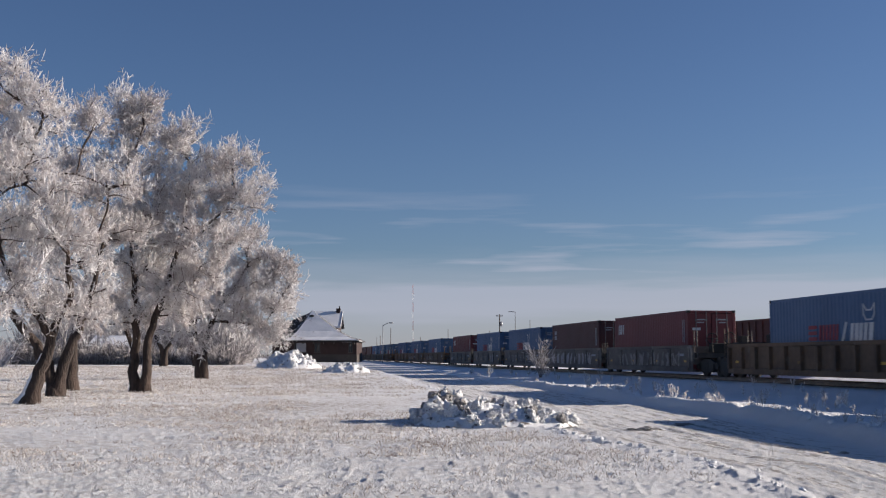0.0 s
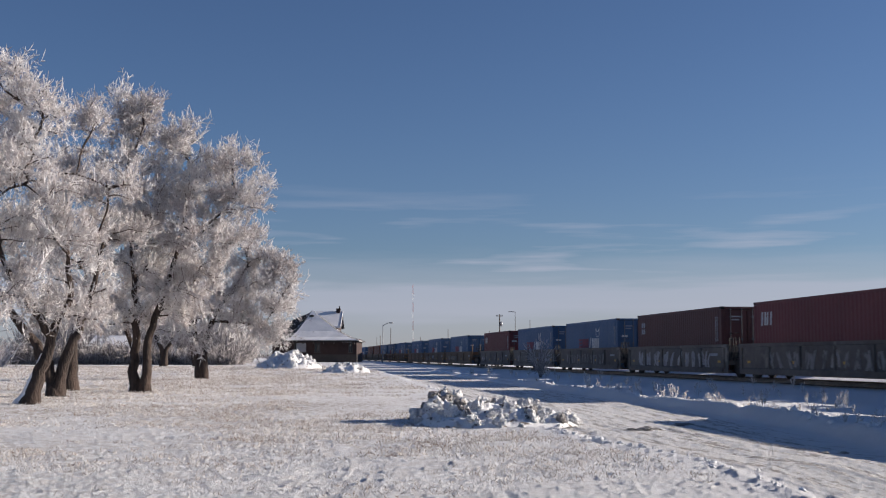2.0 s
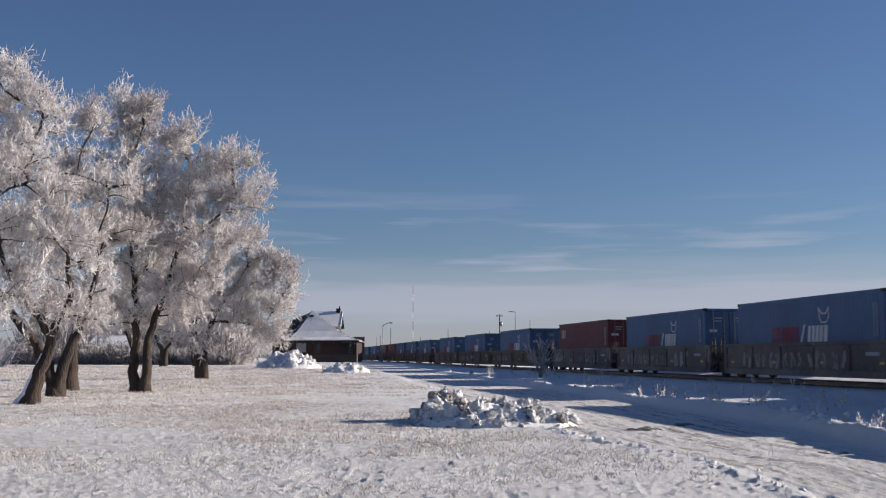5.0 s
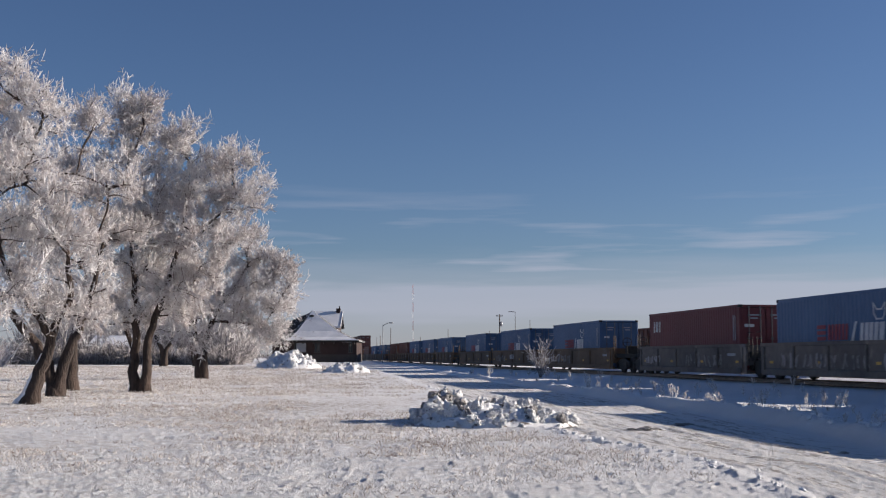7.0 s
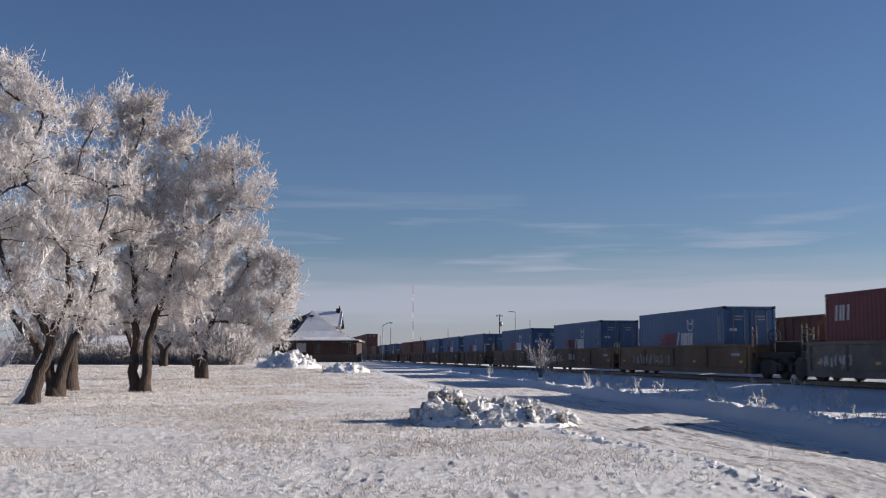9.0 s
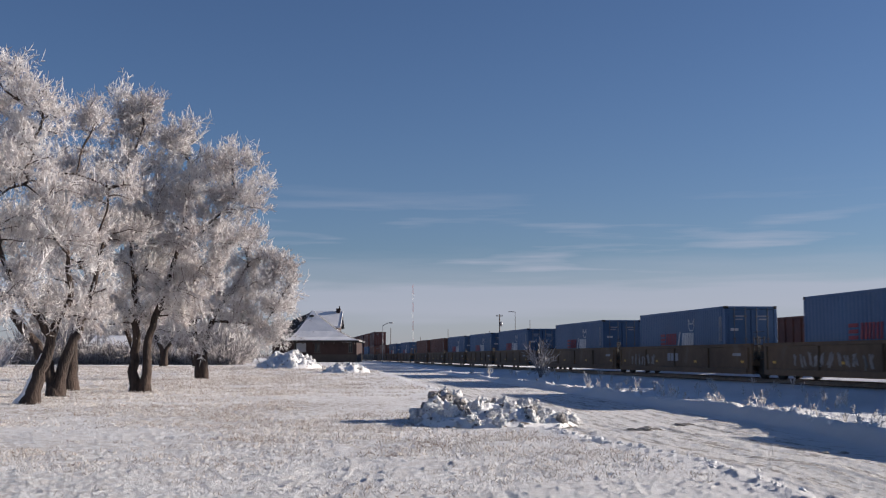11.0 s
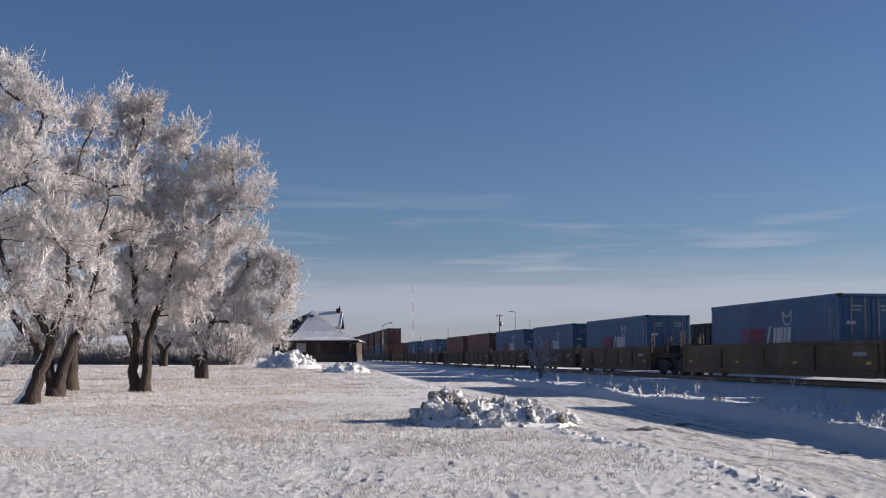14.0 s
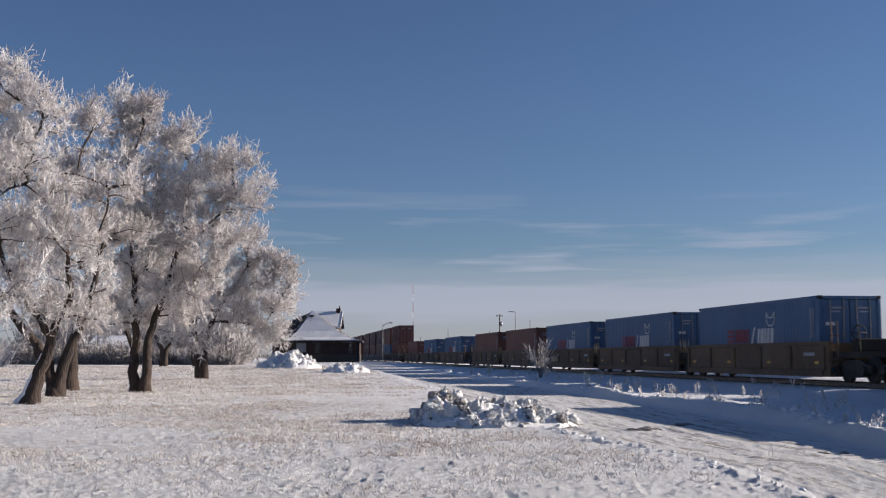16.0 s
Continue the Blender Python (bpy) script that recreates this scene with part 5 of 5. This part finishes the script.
    part("chimney_pot", tube(bmesh.new(), [(-18.5, yb + 3.2, 10.3), (-18.5, yb + 3.2, 10.75)], [0.12, 0.10], 8), STEEL, ch)
    part("side_gable", prism(bmesh.new(), [(ax - 0.1, apex - 0.25), (-28.2, 7.2), (-30.2, 4.7), (-24.5, 4.7)], "y", d + 6.2, d + 12.0), SHINGLE, st, "dark shingled side roof patched with snow")
    part("side_gable_wall", boxes((-29.6, d + 6.6, zb, -25.0, d + 11.6, 4.7)), BRICK, st)
    part("bracket", boxes(*[(x, d - 1.1, eave - 0.9, x + 0.12, d, eave - 0.62) for x in np.linspace(wx0 + 0.3, wx1 - 0.4, 7)]), BEIGE, st, "brown eave brackets")


station()


def house():
    d, x0, x1 = 172.0, -52.0, -46.5
    zb = gz(-49, d)
    h = thing("house", pose(0, 0, 0), "low house with snow-covered roof behind the hedge", "house")
    part("wall", boxes((x0, d, zb - 0.2, x1, d + 7, zb + 2.6)), BEIGE, h)
    part("window", boxes((x0 + 1.6, d - 0.04, zb + 1.1, x0 + 2.8, d - 0.005, zb + 2.1)), GLASS, h)
    part("window_frame", boxes((x0 + 1.5, d - 0.06, zb + 1.0, x0 + 1.6, d, zb + 2.2), (x0 + 2.8, d - 0.06, zb + 1.0, x0 + 2.9, d, zb + 2.2)), WHITE, h)
    for ya, yr in ((d - 0.6, d + 3.5), (d + 7.6, d + 3.5)):
        part("roof", prism(bmesh.new(), [(ya, zb + 2.45), (yr, zb + 3.9), (yr, zb + 4.2), (ya, zb + 2.75)], "x", x0 - 0.5, x1 + 0.5), SNOW, h, "snow-covered roof slope")


house()


def fence():
    f = thing("fence", pose(0, 0, 0), "weathered blue-grey board fence behind the hedge", "fence")
    board = boxes((-0.24, -0.02, 0, 0.24, 0.02, 1.9), bevel=0.01)
    me = bpy.data.meshes.new("board")
    board.to_mesh(me)
    board.free()
    me.materials.append(FENCE)
    for k in range(64):
        x = -60 + k * 0.5
        part("board", me, None, f, m=pose(x, 166, gz(x, 166) - 0.05, 0, 0, 0))
    for z in (0.5, 1.5):
        part("fence_rail", boxes((-60.2, 166.03, gz(-44, 166) + z, -28.3, 166.09, gz(-44, 166) + z + 0.09)), FENCE, f)


fence()


# ---- poles, lamps, mast ----
def utility_pole(x, y, height, arms, label):
    z = gz(x, y)
    p = thing("utility_pole", pose(x, y, z - 0.1, 0, 0, TURN), label, "utility pole", "poles along the line")
    part("pole", tube(bmesh.new(), [(0, 0, 0), (0, 0, height)], [0.17, 0.12] if arms else [0.10, 0.07], 8), POLE, p)
    for k in range(arms):
        part("crossarm", boxes((-0.75, -0.06, height - 0.45 - 0.6 * k, 0.75, 0.06, height - 0.3 - 0.6 * k)), POLE, p)
        for u in (-0.65, -0.3, 0.3, 0.65):
            part("insulator", tube(bmesh.new(), [(u, 0, height - 0.3 - 0.6 * k), (u, 0, height - 0.12 - 0.6 * k)], [0.04, 0.05], 6), GLASS, p)
    if arms and height > 9:
        part("transformer", tube(bmesh.new(), [(0.35, 0, height - 2.6), (0.35, 0, height - 1.6)], [0.28, 0.28], 10), GREY_METAL, p, "grey transformer can")


def street_lamp(x, y, height, reach, rise, label, material):
    z = gz(x, y)
    p = thing("street_lamp", pose(x, y, z - 0.1), label, "street lamp", "lamps by the line")
    part("pole", tube(bmesh.new(), [(0, 0, 0), (0, 0, height)], [0.07, 0.045], 8), material, p)
    part("arm", tube(bmesh.new(), [(0, 0, height - 0.15), (reach * 0.5, 0, height + rise * 0.7), (reach, 0, height + rise)], [0.055, 0.05, 0.04], 6), material, p)
    part("lamp_head", boxes((reach - 0.35, -0.16, height + rise - 0.12, reach + 0.35, 0.16, height + rise + 0.06), bevel=0.04), GREY_METAL, p, "grey lamp head")


utility_pole(12.3, 252.0, 10.2, 1, "wooden utility pole with crossarm beyond the tracks")
street_lamp(15.7, 252.0, 10.8, -1.1, 0.0, "dark street lamp with short arm beyond the tracks", STEEL)
street_lamp(-9.75, 188.0, 6.2, 1.35, 0.35, "slim metal lamp post with raised arm beside the track", GREY_METAL)
for x, y, h in ((22.5, 300, 10.4), (1.4, 320, 8.6), (-13.5, 300, 8.4), (-6.4, 330, 6.6), (-18.8, 330, 6.5), (13.2, 330, 8.3), (-16.2, 300, 6.4)):
    utility_pole(x, y, h, 0, "thin bare utility pole far beyond the tracks")


def mast():
    x, y, n, height = -21.4, 820.0, 8, 52.0
    m = thing("radio_mast", pose(x, y, gz(x, y)), "tall slim lattice radio mast banded red and white", "mast")
    for k in range(n):
        z0, z1 = height * k / n, height * (k + 1) / n
        bm = bmesh.new()
        for a in range(3):
            u, v = 0.55 * math.cos(a * 2.094), 0.55 * math.sin(a * 2.094)
            u2, v2 = 0.55 * math.cos((a + 1) * 2.094), 0.55 * math.sin((a + 1) * 2.094)
            tube(bm, [(u, v, z0), (u, v, z1)], [0.05, 0.05], 5)
            for j in range(4):
                tube(bm, [(u, v, z0 + (z1 - z0) * j / 4), (u2, v2, z0 + (z1 - z0) * (j + 1) / 4)], [0.03, 0.03], 4)
        part("mast_section", bm, RED_PAINT if k % 2 else WHITE, m, "red section" if k % 2 else "white section")


mast()


# ---- far wood on the horizon ----
rf = np.random.default_rng(77)
fx = rf.uniform(-420, 520, 1500)
brush("far_wood", fx, 700 + rf.uniform(0, 60, 1500), rf.uniform(2.0, 5.0, 1500), 6, "thin grey line of far frosted trees", 55, FROST_DIM, 0.26, category="trees")


# ---- what moves ----
def motions():
    for ob, s, z in MOVING:
        walk(ob, [(0.0, on_track(s, TRACK, z)), (16.0, on_track(s - SPEED * 16.0, TRACK, z))])
    step = 2.0 / 30.0
    for w, dy in WHEELS:
        walk(w, [(k * step, pose(0, dy, WHEEL_R, math.degrees(SPEED * k * step / WHEEL_R))) for k in range(241)])


motions()
